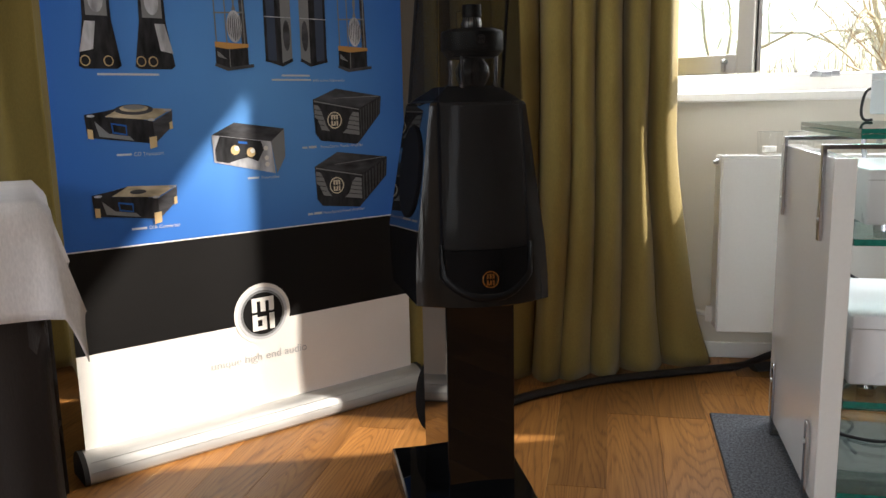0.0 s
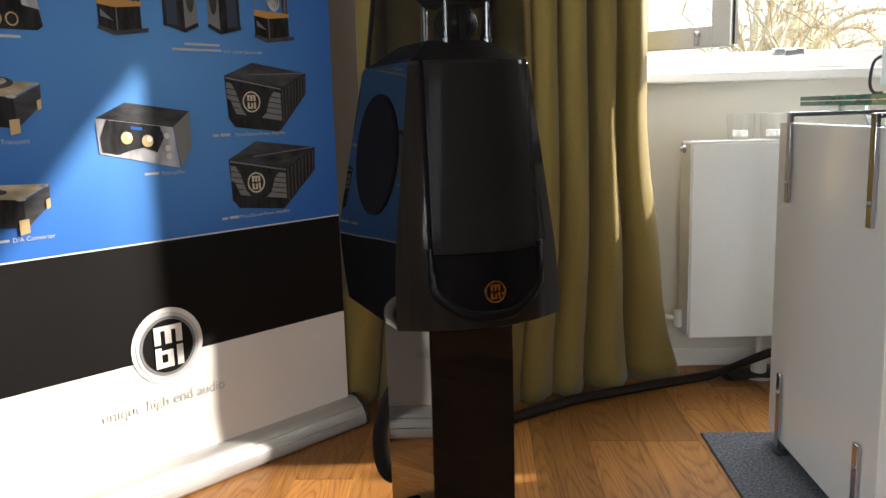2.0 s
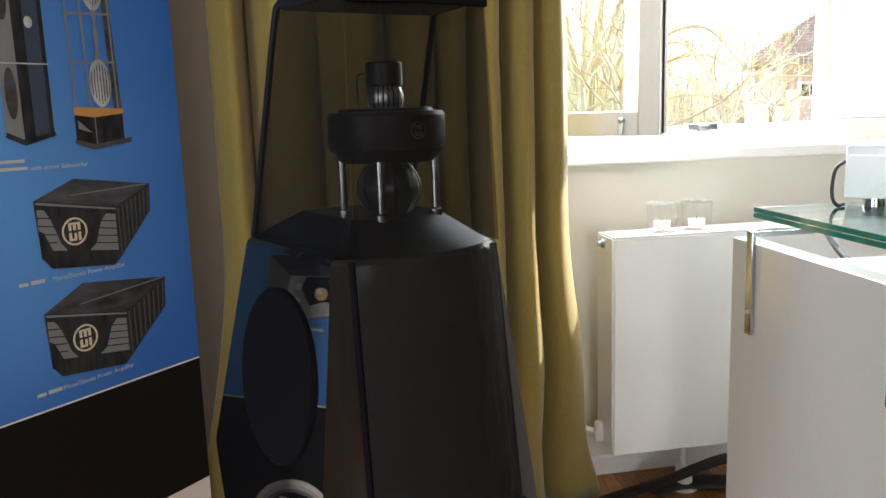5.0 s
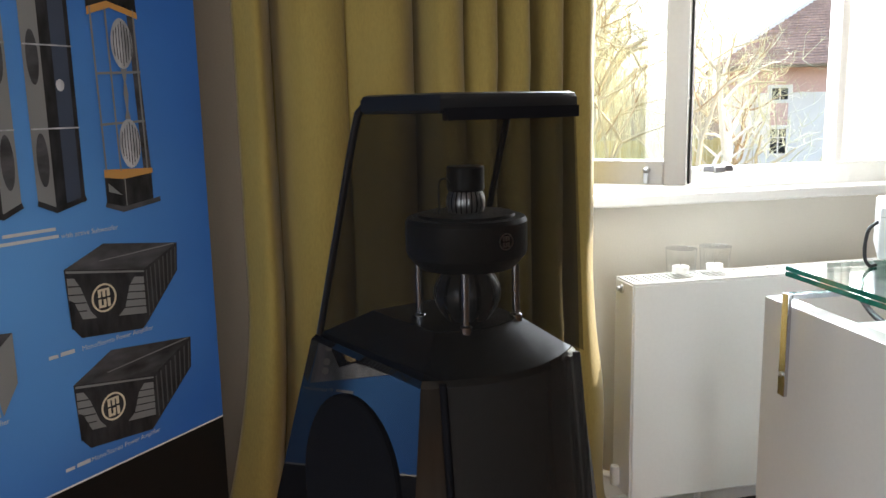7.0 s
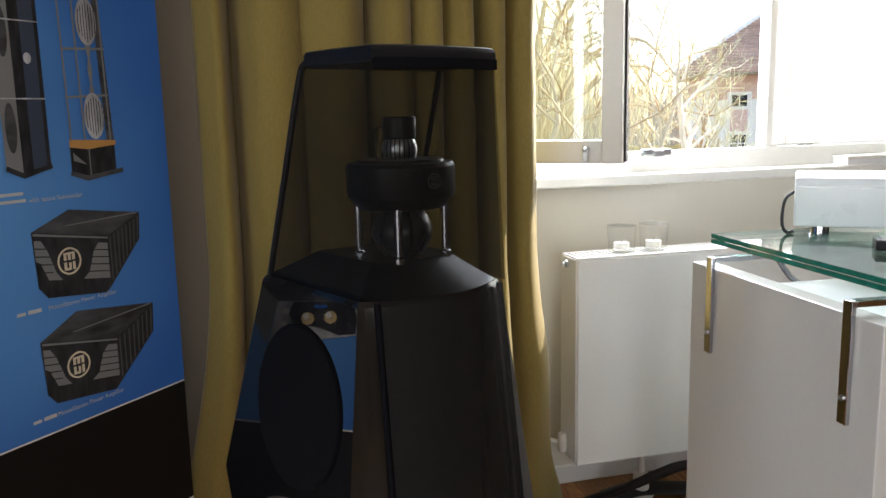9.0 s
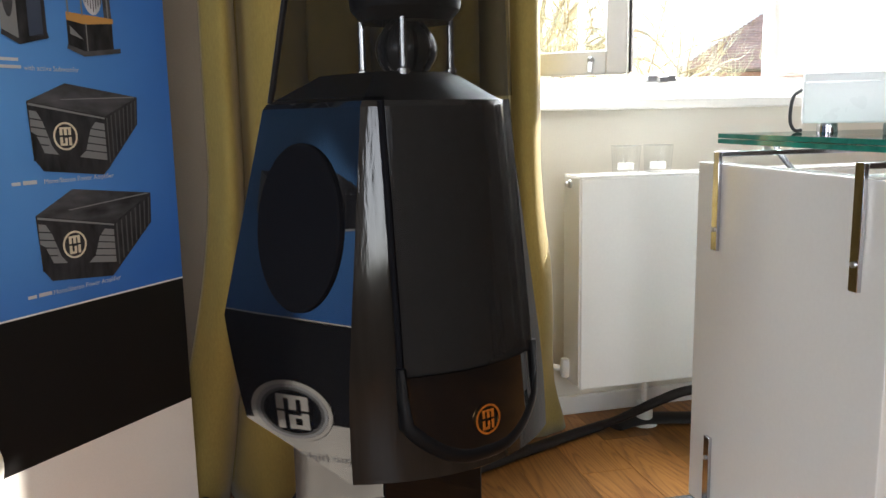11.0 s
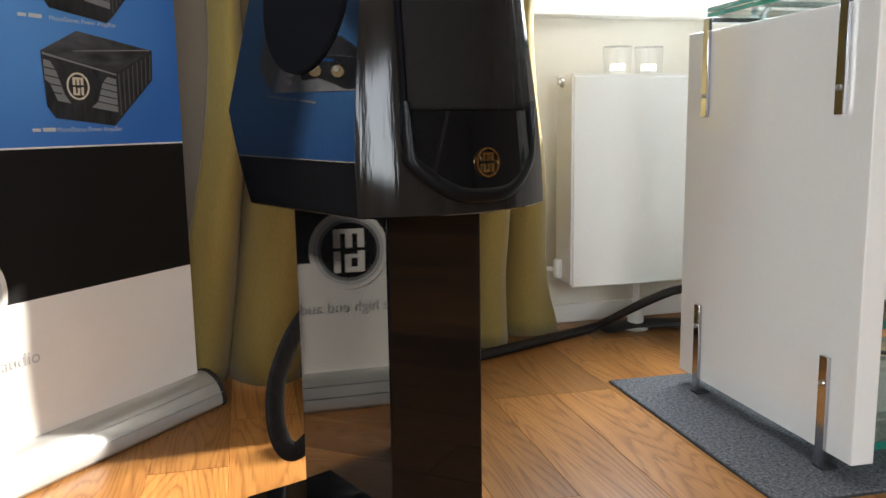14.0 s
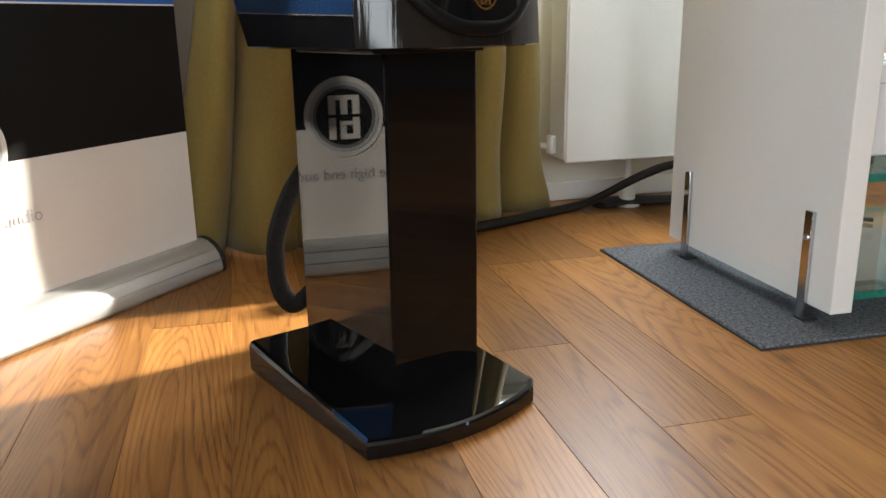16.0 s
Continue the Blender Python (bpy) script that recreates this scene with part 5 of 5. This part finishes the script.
def build_rack():
    rk = thing("equipment_rack", "white lacquered equipment rack with chrome brackets and glass shelves", "rack", RACK)
    for x0 in (0.0, RW - 0.042):
        part("side_panel", boxed(x0, x0 + 0.042, 0.0, RD, 0.036, 0.764, bevel=0.002), M_PANEL, rk, "upright white lacquered panel")
    for side, x in ((-1, -0.010), (1, RW + 0.002)):
        for y in (0.066, RD - 0.082):
            bm = bmesh.new()
            box(bm, x, x + 0.008, y - 0.010, y + 0.010, 0.592, 0.788, 0.001)
            x2 = RW / 2 - 0.001 if side < 0 else RW / 2 + 0.001
            box(bm, min(x + 0.008, x2), max(x, x2), y - 0.010, y + 0.010, 0.778, 0.788, 0.001)
            br = part("upper_bracket", bm, M_CHROME, rk, "chrome angle bracket")
            sc = part("screw", lathe(bmesh.new(), [(0.0, 0.0), (0.005, 0.0), (0.005, 0.003), (0.0, 0.0045)], 12), M_STEEL, br)
            sc.matrix_local = Matrix.Translation((x + (0 if side < 0 else 0.008), y, 0.634)) @ Matrix.Rotation(radians(90 * side), 4, "Y")
            bm = bmesh.new()
            box(bm, x, x + 0.008, y - 0.010, y + 0.010, 0.010, 0.200, 0.001)
            br = part("foot_bracket", bm, M_CHROME, rk, "chrome foot bar")
            part("foot_pad", boxed(x - 0.004 if side > 0 else x, x + 0.030 if side < 0 else x + 0.012, y - 0.014, y + 0.014, 0.006, 0.012, bevel=0.002), M_RUBBER, br)
            sc = part("screw", lathe(bmesh.new(), [(0.0, 0.0), (0.005, 0.0), (0.005, 0.003), (0.0, 0.0045)], 12), M_STEEL, br)
            sc.matrix_local = Matrix.Translation((x + (0 if side < 0 else 0.008), y, 0.155)) @ Matrix.Rotation(radians(90 * side), 4, "Y")

    def shelf(x0, x1, y0, y1, z, th):
        g = part("glass_shelf", boxed(x0 + 0.001, x1 - 0.001, y0 + 0.001, y1 - 0.001, z, z + th), M_SHELF, rk, "greenish clear glass shelf")
        g.visible_shadow = False
        for nm, b in (("edge", (x0 - 0.001, x1 + 0.001, y0 - 0.0015, y0)), ("edge", (x0 - 0.001, x1 + 0.001, y1, y1 + 0.0015)), ("edge", (x0 - 0.0015, x0, y0, y1)), ("edge", (x1, x1 + 0.0015, y0, y1))):
            part("polished_edge", boxed(b[0], b[1], b[2], b[3], z, z + th), M_EDGE, g, "dark green polished glass edge")
    shelf(0.046, RW - 0.046, 0.004, RD + 0.005, 0.800, 0.009)
    shelf(0.046, RW - 0.046, 0.004, RD + 0.005, 0.811, 0.009)
    for z in (0.592, 0.258, 0.058):
        shelf(0.046, RW - 0.046, 0.004, RD - 0.01, z, 0.013)
    for x in (0.10, RW - 0.10):
        for y in (0.082, RD - 0.082):
            part("glass_support", lathe(bmesh.new(), [(0.0, 0.788), (0.009, 0.788), (0.006, 0.792), (0.006, 0.796), (0.010, 0.800), (0.0, 0.800)], 14, x, y), M_STEEL, rk)
    for z in (0.592, 0.258, 0.058):
        for x in (0.042, RW - 0.048):
            for y in (0.082, RD - 0.082):
                part("shelf_pin", boxed(x, x + 0.006, y - 0.010, y + 0.010, z - 0.012, z, bevel=0.001), M_STEEL, rk)


build_rack()


def hifi_unit(w, d, h, m, label, foot=0.012):
    u = thing("hifi_unit", label, "audio device", m)
    part("housing", boxed(0, w, 0, d, foot, foot + h, bevel=0.006, seg=3), M_DEVICE, u)
    part("lid_seam", boxed(0.002, w - 0.002, -0.0008, d - 0.002, foot + h * 0.80, foot + h * 0.80 + 0.0016), M_STEEL, u)
    for x in (0.05, w - 0.05):
        for y in (0.05, d - 0.05):
            part("foot", lathe(bmesh.new(), [(0.0, 0.0), (0.020, 0.0), (0.018, foot + 0.001), (0.0, foot + 0.001)], 18, x, y), M_CHROME, u)
    return u


hifi_unit(0.46, 0.20, 0.100, Matrix.Translation((1.143, 2.222, 0.820)) @ Matrix.Rotation(radians(-44), 4, "Z"), "white box-shaped audio device on the glass top", 0.018)
hifi_unit(0.40, 0.34, 0.115, RACK @ Matrix.Translation((0.085, 0.085, 0.605)), "white box-shaped audio device on the upper glass shelf", 0.016)
hifi_unit(0.44, 0.38, 0.150, RACK @ Matrix.Translation((0.065, 0.055, 0.271)), "white rounded power unit on the lower glass shelf", 0.018)
rc = thing("remote_control", "slim black remote control lying on the glass", "remote", Matrix.Translation((1.130, 2.010, 0.820)) @ Matrix.Rotation(radians(-42), 4, "Z"))
part("case", boxed(0, 0.19, 0, 0.055, 0, 0.020, bevel=0.003), M_BLACK, rc)
for i in range(8):
    for j in range(3):
        part("key", boxed(0.012 + i * 0.021, 0.026 + i * 0.021, 0.008 + j * 0.015, 0.017 + j * 0.015, 0.0195, 0.022, bevel=0.001, seg=1), M_STEEL, rc)


def cable(pts, r, label, mat=None):
    tagged(part("cable", tube(bmesh.new(), spline(pts, 10), r, r, 8), mat or M_RUBBER, None, "", 180), label, "cable")


cable([(1.168, 2.250, 0.905), (1.146, 2.248, 0.893), (1.137, 2.246, 0.868), (1.134, 2.242, 0.840), (1.140, 2.236, 0.8245), (1.160, 2.240, 0.8240)], 0.0035, "thin black cable hanging behind the white device")
cable([RACK @ Vector(p) for p in ((0.10, 0.50, 0.66), (0.13, 0.565, 0.58), (0.10, 0.575, 0.46), (0.16, 0.57, 0.36), (0.20, 0.52, 0.34))], 0.004, "black signal cable hanging down behind the rack")
cable([RACK @ Vector(p) for p in ((0.16, 0.50, 0.66), (0.19, 0.57, 0.55), (0.17, 0.58, 0.44), (0.26, 0.57, 0.38), (0.30, 0.52, 0.34))], 0.004, "black signal cable hanging down behind the rack")
cable([RACK @ Vector(p) for p in ((0.12, 0.50, 0.30), (0.15, 0.57, 0.22), (0.22, 0.56, 0.14), (0.16, 0.54, 0.09), (0.30, 0.50, 0.078), (0.42, 0.40, 0.078))], 0.0045, "black mains cable coiled on the bottom shelf")
cable([RACK @ Vector(p) for p in ((0.22, 0.52, 0.20), (0.14, 0.48, 0.10), (0.10, 0.36, 0.077), (0.20, 0.28, 0.077), (0.32, 0.36, 0.077), (0.28, 0.48, 0.10))], 0.0045, "black mains cable coiled on the bottom shelf")
cable([(1.20, 2.352, 0.79), (1.17, 2.30, 0.770), (1.14, 2.22, 0.735), (1.12, 2.16, 0.726)], 0.006, "black cable bundle under the glass top")

# carpet mat below the rack
MATM = Matrix.Translation((0.743, 1.772, 0)) @ Matrix.Rotation(radians(-8.5), 4, "Z")
mt = thing("carpet_mat", "dark grey mottled carpet mat under the rack", "mat", MATM)
part("carpet", boxed(0.002, 0.95, 0.002, 0.622, 0.001, 0.0065, bevel=0.002), M_MAT, mt)
part("edging", boxed(0.0, 0.952, 0.0, 0.624, 0.0, 0.004), M_MATEDGE, mt)


# ---------------------------------------------------------------- table
def build_table():
    corner = Vector((-0.512, 1.440, 0.0))
    m = Matrix.Translation(corner) @ Matrix.Rotation(radians(31), 4, "Z")
    W, D, H = 1.2, 0.50, 0.738
    tb = thing("table", "table dressed with a dark brown floor-length skirt", "table", m)
    part("tabletop", boxed(-W, -0.01, 0.01, D, H - 0.03, H - 0.002, bevel=0.004), M_BLACK, tb)
    bm = bmesh.new()
    n = 160
    line = []
    for i in range(n + 1):
        k = i / n * (2 * W + 2 * D)
        if k < W:
            p, nrm = (-k, D), (0, 1)
        elif k < W + D:
            p, nrm = (-W, D - (k - W)), (-1, 0)
        elif k < 2 * W + D:
            p, nrm = (-W + (k - W - D), 0.0), (0, -1)
        else:
            p, nrm = (0.0, k - 2 * W - D), (1, 0)
        line.append((p, nrm, k))
    rows = []
    for j in range(9):
        z = 0.012 + (H - 0.035) * j / 8
        f = 1 - j / 8
        row = []
        for (p, nrm, k) in line[:-1]:
            d = -0.018 + 0.022 * f * math.sin(k * 38 + math.sin(k * 7)) + 0.012 * f
            row.append((p[0] + nrm[0] * d - (0.02 if nrm[0] > 0 else 0), p[1] + nrm[1] * d - (0.02 if nrm[1] > 0 else 0), z))
        rows.append(row)
    loft(bm, rows, True, False)
    sk = part("skirt", bm, M_SKIRT, tb, "dark brown pleated skirt cloth", 180)
    # white top cloth, its corner hanging in a point
    tc = thing("tablecloth", "white linen tablecloth with a hanging corner point", "tablecloth", m)
    bm = bmesh.new()
    N = 46
    S = 0.20
    grid = {}
    for i in range(N + 1):
        for j in range(N + 1):
            a, b = -W - S + (W + 2 * S) * i / N, -S + (D + 2 * S) * j / N
            ox, oy = max(0.0, a, -W - a), max(0.0, -b, b - D)
            sx = 1 if a > 0 else (-1 if a < -W else 0)
            sy = -1 if b < 0 else (1 if b > D else 0)
            px, py = min(0.0, max(-W, a)), min(D, max(0.0, b))
            if ox > 0 and oy > 0:
                dd = math.hypot(ox, oy)
                z = H - dd * 0.96
                out = 0.27 * dd
                k = (ox - oy) / dd
                x, y = px + sx * out * (0.62 + 0.35 * k), py + sy * out * (0.62 - 0.35 * k)
            else:
                dd = ox + oy
                z = H - dd * 0.985
                w = 0.010 * dd / S * (1 + math.sin((a if oy else b) * 22))
                x, y = px + sx * (0.012 * min(1, dd / 0.02) + w), py + sy * (0.012 * min(1, dd / 0.02) + w)
            grid[i, j] = bm.verts.new((x, y, z + 0.002))
    for i in range(N):
        for j in range(N):
            bm.faces.new((grid[i, j], grid[i + 1, j], grid[i + 1, j + 1], grid[i, j + 1]))
    cl = part("cloth", bm, M_LINEN, tc, "", 180)
    so = cl.modifiers.new("thickness", "SOLIDIFY")
    so.thickness = 0.002


build_table()


# ---------------------------------------------------------------- outside
M_GRASS = material("dry_lawn", (0.20, 0.165, 0.085), 0.95, var=0.35, scale=0.4, grain=6, bump=0.3)
M_PLASTER = material("pink_plaster", (0.70, 0.44, 0.37), 0.85, var=0.08, scale=0.6, grain=8, bump=0.1)
M_TRIM = material("white_plaster", (0.84, 0.77, 0.70), 0.8, var=0.05, scale=1, bump=0.05)
M_TILE = material("weathered_roof_tile", (0.50, 0.32, 0.25), 0.85, var=0.4, scale=1.2, grain=14, bump=0.4)
M_BARK = material("pale_bark", (0.62, 0.51, 0.34), 0.9, var=0.3, scale=3, bump=0.4)
M_STRAND = material("yellow_willow_twig", (0.80, 0.70, 0.46), 0.8, var=0.35, scale=2)
M_FENCE = material("weathered_fence_board", (0.66, 0.50, 0.22), 0.85, var=0.2, scale=3, grain=20, bump=0.2)
M_TWIG = material("bare_orange_twig", (0.46, 0.30, 0.16), 0.85, var=0.35, scale=2)
M_HILL = material("leafless_wood", (0.42, 0.35, 0.28), 0.95, var=0.35, scale=0.3, grain=3, bump=0)
GROUND = -3.4
bm = bmesh.new()
bmesh.ops.create_grid(bm, x_segments=40, y_segments=40, size=600)
for v in bm.verts:
    r = math.hypot(v.co.x, v.co.y)
    v.co.z = GROUND + (0.4 * noise.noise(v.co * 0.03) + max(0, r - 90) * 0.012 if r > 30 else 0)
tagged(part("ground", bm, M_GRASS, None, "", 180), "dry yellowish lawn outside", "ground", kind="structure")


def house():
    """Two-storey plastered house; local x along the facade, y away from the room."""
    m = Matrix.Translation((28.0, 37.0, GROUND)) @ Matrix.Rotation(radians(-34), 4, "Z")
    h = thing("house", "white and pink plastered house with a tiled hipped roof", "house", m)
    L, D, H, BAND, RISE, o = 18.0, 9.0, 6.1, 4.85, 3.9, 1.4
    part("wall", boxed(0, L, 0, D, 0, BAND), M_TRIM, h, "white plastered lower wall")
    part("upper_wall", boxed(0, L, 0, D, BAND, H), M_PLASTER, h, "pink plastered band under the eaves")
    part("corner_strip", boxed(-0.04, 0.55, -0.05, 0.5, 0.0, H - 0.3, bevel=0.02), M_TRIM, h)
    part("eaves_board", boxed(-o + 0.1, L + o - 0.1, -o + 0.1, D + o - 0.1, H, H + 0.10, bevel=0.02), M_HILL, h)
    bm = bmesh.new()
    zb = H + 0.10
    vs = [bm.verts.new(p) for p in ((-o, -o, zb), (L + o, -o, zb), (L + o, D + o, zb), (-o, D + o, zb))]
    a, b = bm.verts.new((D / 2, D / 2, zb + RISE)), bm.verts.new((L - D / 2, D / 2, zb + RISE))
    bm.faces.new(vs)
    for f in ((vs[0], vs[1], b, a), (vs[1], vs[2], b), (vs[2], vs[3], a, b), (vs[3], vs[0], a)):
        bm.faces.new(f)
    roof = part("roof", bm, M_TILE, h, "weathered reddish brown tiled roof")
    for i in range(26):
        k = i / 26
        x0, x1, y = -o + (D / 2 + o) * k, L + o - (D / 2 + o) * k, -o + (D / 2 + o) * k
        part("tile_course", boxed(x0, x1, y - 0.05, y + 0.20, zb + k * RISE, zb + k * RISE + 0.08), M_TILE, roof)
    part("hip_tiles", tube(bmesh.new(), [(-o, -o, zb + 0.05), (D / 2, D / 2, zb + RISE + 0.05)], 0.13, 0.13, 8), M_TRIM, roof)
    for i in range(5):
        x = 2.05 + i * 3.3
        part("infill", boxed(x - 0.42, x + 0.42, -0.04, 0.02, 3.20, 4.32), M_PLASTER, h, "pink plaster field between the windows")
        for z0, z1 in ((4.50, 5.08), (1.75, 3.02)):
            wd = part("window", boxed(x - 0.60, x + 0.60, -0.06, 0.02, z0 - 0.16, z1 + 0.16, bevel=0.02), M_TRIM, h)
            part("pane", boxed(x - 0.38, x + 0.38, -0.075, -0.055, z0, z1), M_BLACK, wd)
            part("glazing_bar", boxed(x - 0.03, x + 0.03, -0.09, -0.07, z0, z1), M_TRIM, wd)
            if z1 - z0 > 1:
                part("glazing_bar", boxed(x - 0.38, x + 0.38, -0.09, -0.07, z1 - 0.48, z1 - 0.42), M_TRIM, wd)
    # downpipe
    part("downpipe", tube(bmesh.new(), [(0.85, -0.12, 0.1), (0.85, -0.12, H - 0.9), (0.45, -0.6, H - 0.1)], 0.05, 0.05, 8), M_BARK, h)


def garden_fence():
    """Yellowish board fence beside the house."""
    m = Matrix.Translation((12.0, 44.0, GROUND)) @ Matrix.Rotation(radians(-14), 4, "Z")
    f = thing("garden_fence", "weathered yellow wooden board fence in the garden", "fence", m)
    for i in range(9):
        part("post", boxed(i * 2.2 - 0.07, i * 2.2 + 0.07, -0.07, 0.07, 0, 2.5, bevel=0.01), M_FENCE, f)
    for i in range(8):
        for j in range(7):
            x = 0.08 + i * 2.2 + j * 0.292
            part("board", boxed(x, x + 0.284, 0.0, 0.03, 0.15, 2.36 + 0.03 * ((i * 7 + j * 3) % 4)), M_FENCE, f)


garden_fence()
house()


def willow(x, y, height, seed, spread):
    rng = random.Random(seed)
    t = thing("willow_tree", "leafless weeping willow with yellow hanging twigs", "tree", Matrix.Translation((x, y, GROUND)), "willows outside")
    bm = bmesh.new()
    tips = []
    trunk = spline([(0, 0, 0), (0.2, 0.1, height * 0.25), (-0.1, 0.0, height * 0.5)], 6)
    rings = len(trunk)
    for i in range(rings - 1):
        r0 = 0.38 * (1 - 0.5 * i / rings)
        tube(bm, [trunk[i], trunk[i + 1]], r0, r0, 8, False)
    for _ in range(16):
        a, rise = rng.uniform(0, 2 * math.pi), rng.uniform(0.25, 0.6)
        st = trunk[rng.randrange(rings // 2, rings)]
        R = spread * rng.uniform(0.5, 1.0)
        p1 = st + Vector((math.cos(a) * R * 0.4, math.sin(a) * R * 0.4, height * rise * 0.7))
        p2 = st + Vector((math.cos(a) * R * 0.8, math.sin(a) * R * 0.8, height * rise * 0.85))
        p3 = st + Vector((math.cos(a) * R * 1.1, math.sin(a) * R * 1.1, height * rise * 0.6))
        ln = spline([st, p1, p2, p3], 5)
        for i in range(len(ln) - 1):
            r0 = 0.085 * (1 - 0.85 * i / len(ln))
            tube(bm, [ln[i], ln[i + 1]], r0, r0, 5, False)
        tips += ln[3:]
        for _ in range(5):
            s0 = ln[rng.randrange(4, len(ln))]
            e0 = s0 + Vector((rng.uniform(-1.4, 1.4), rng.uniform(-1.4, 1.4), rng.uniform(-0.3, 1.3)))
            tube(bm, [s0, s0.lerp(e0, 0.5) + Vector((0, 0, 0.15)), e0], 0.025, 0.025, 4, False)
            tips.append(e0)
    part("trunk", bm, M_BARK, t)
    verts, faces = [], []
    for p in tips:
        for _ in range(2):
            q = p + Vector((rng.gauss(0, 0.35), rng.gauss(0, 0.35), rng.uniform(-0.1, 0.3)))
            ln = rng.uniform(0.35, 0.85) * max(1.0, q.z - 0.5)
            w = rng.uniform(0.004, 0.009)
            a = rng.uniform(0, math.pi)
            dx, dy = math.cos(a) * w, math.sin(a) * w
            sway = Vector((rng.gauss(0, 0.3), rng.gauss(0, 0.3), 0))
            n0 = len(verts)
            for k in range(5):
                f = k / 4
                c = q + sway * f * f + Vector((0, 0, -ln * f + 0.25 * math.sin(math.pi * min(1, f * 2)) * 0.3))
                ww = 1 - 0.7 * f
                verts += [(c.x - dx * ww, c.y - dy * ww, c.z), (c.x + dx * ww, c.y + dy * ww, c.z)]
            faces += [(n0 + 2 * k, n0 + 2 * k + 1, n0 + 2 * k + 3, n0 + 2 * k + 2) for k in range(4)]
    me = bpy.data.meshes.new("crown")
    me.from_pydata(verts, [], faces)
    me.materials.append(M_STRAND)
    cr = new("crown", me)
    cr.parent = t
    tagged(cr, "curtain of thin yellow hanging twigs", kind="stuff")


willow(9.4, 20.0, 9.0, 1, 3.6)
willow(17.0, 33.0, 10.0, 5, 4.0)


def bare_tree(x, y, height, seed, bark, twig, girth=0.12):
    """A leafless tree: forked trunk and limbs, and a crown of fine crossing twigs."""
    rng = random.Random(seed)
    t = thing("bare_tree", "leafless garden tree with a dense tangle of fine twigs", "tree", Matrix.Translation((x, y, GROUND)), "bare trees outside")
    bm = bmesh.new()
    verts, faces = [], []

    def strip(pts, w):
        a = rng.uniform(0, math.pi)
        d = Vector((math.cos(a), math.sin(a), rng.uniform(-0.4, 0.4))) * w
        n0 = len(verts)
        for i, p in enumerate(pts):
            k = d * (1 - 0.75 * i / (len(pts) - 1))
            verts.extend(((p - k)[:], (p + k)[:]))
        for i in range(len(pts) - 1):
            faces.append((n0 + 2 * i, n0 + 2 * i + 1, n0 + 2 * i + 3, n0 + 2 * i + 2))

    def grow(p, way, length, r, depth):
        pts = [p]
        for _ in range(4):
            way = (way + Vector((rng.gauss(0, 0.16), rng.gauss(0, 0.16), rng.gauss(0.02, 0.10)))).normalized()
            pts.append(pts[-1] + way * length / 4)
        if depth < 3:
            for i in range(4):
                tube(bm, [pts[i], pts[i + 1]], r * (1 - 0.13 * i), r * (1 - 0.13 * i), 6 if depth < 2 else 4, False)
        else:
            strip(pts, r)
        if depth == 5:
            return
        for _ in range((3, 4, 4, 4, 3)[depth]):
            q = pts[rng.choice((2, 3, 3, 4, 4))]
            side = Vector((rng.gauss(0, 1), rng.gauss(0, 1), rng.gauss(0.25, 0.6))).normalized()
            grow(q, (way * 0.75 + side * 0.75).normalized(), length * rng.uniform(0.5, 0.8), max(0.0035, r * 0.52), depth + 1)

    grow(Vector((0, 0, 0)), Vector((0.05, 0, 1)), height * 0.42, girth, 0)
    part("trunk", bm, bark, t)
    me = bpy.data.meshes.new("crown")
    me.from_pydata(verts, [], faces)
    me.materials.append(twig)
    cr = new("crown", me)
    cr.parent = t
    tagged(cr, "tangle of fine bare twigs", kind="stuff")


bare_tree(4.6, 13.5, 7.5, 21, M_BARK, M_STRAND)
bare_tree(6.6, 14.5, 8.0, 22, M_BARK, M_TWIG)
bare_tree(8.8, 15.5, 7.0, 23, M_BARK, M_STRAND)
bare_tree(11.2, 18.0, 8.5, 24, M_TRIM, M_STRAND, 0.17)
bare_tree(14.4, 22.0, 7.5, 25, M_BARK, M_TWIG)
bare_tree(18.6, 25.5, 7.0, 26, M_TWIG, M_STRAND)
bare_tree(13.0, 27.0, 9.0, 27, M_BARK, M_STRAND)


def far_wood():
    """Leafless wood on the slope behind the house."""
    rng = random.Random(8)
    verts, faces = [], []
    for _ in range(4000):
        a = rng.uniform(radians(20), radians(100))
        r = rng.uniform(72, 120)
        x, y = r * math.cos(a), r * math.sin(a)
        h = rng.uniform(2.5, 7)
        z = GROUND + rng.uniform(0, 2.5)
        lean = rng.gauss(0, 2.2)
        w = rng.uniform(0.04, 0.12)
        tx, ty = -math.sin(a), math.cos(a)
        n0 = len(verts)
        verts += [(x - tx * w, y - ty * w, z), (x + tx * w, y + ty * w, z), (x + tx * (lean + w * 0.3), y + ty * (lean + w * 0.3), z + h), (x + tx * (lean - w * 0.3), y + ty * (lean - w * 0.3), z + h)]
        faces.append((n0, n0 + 1, n0 + 2, n0 + 3))
    me = bpy.data.meshes.new("far_wood")
    me.from_pydata(verts, [], faces)
    me.materials.append(M_HILL)
    tagged(new("far_wood", me), "leafless wood on the far slope", "wood", kind="stuff")


far_wood()
build_floor()
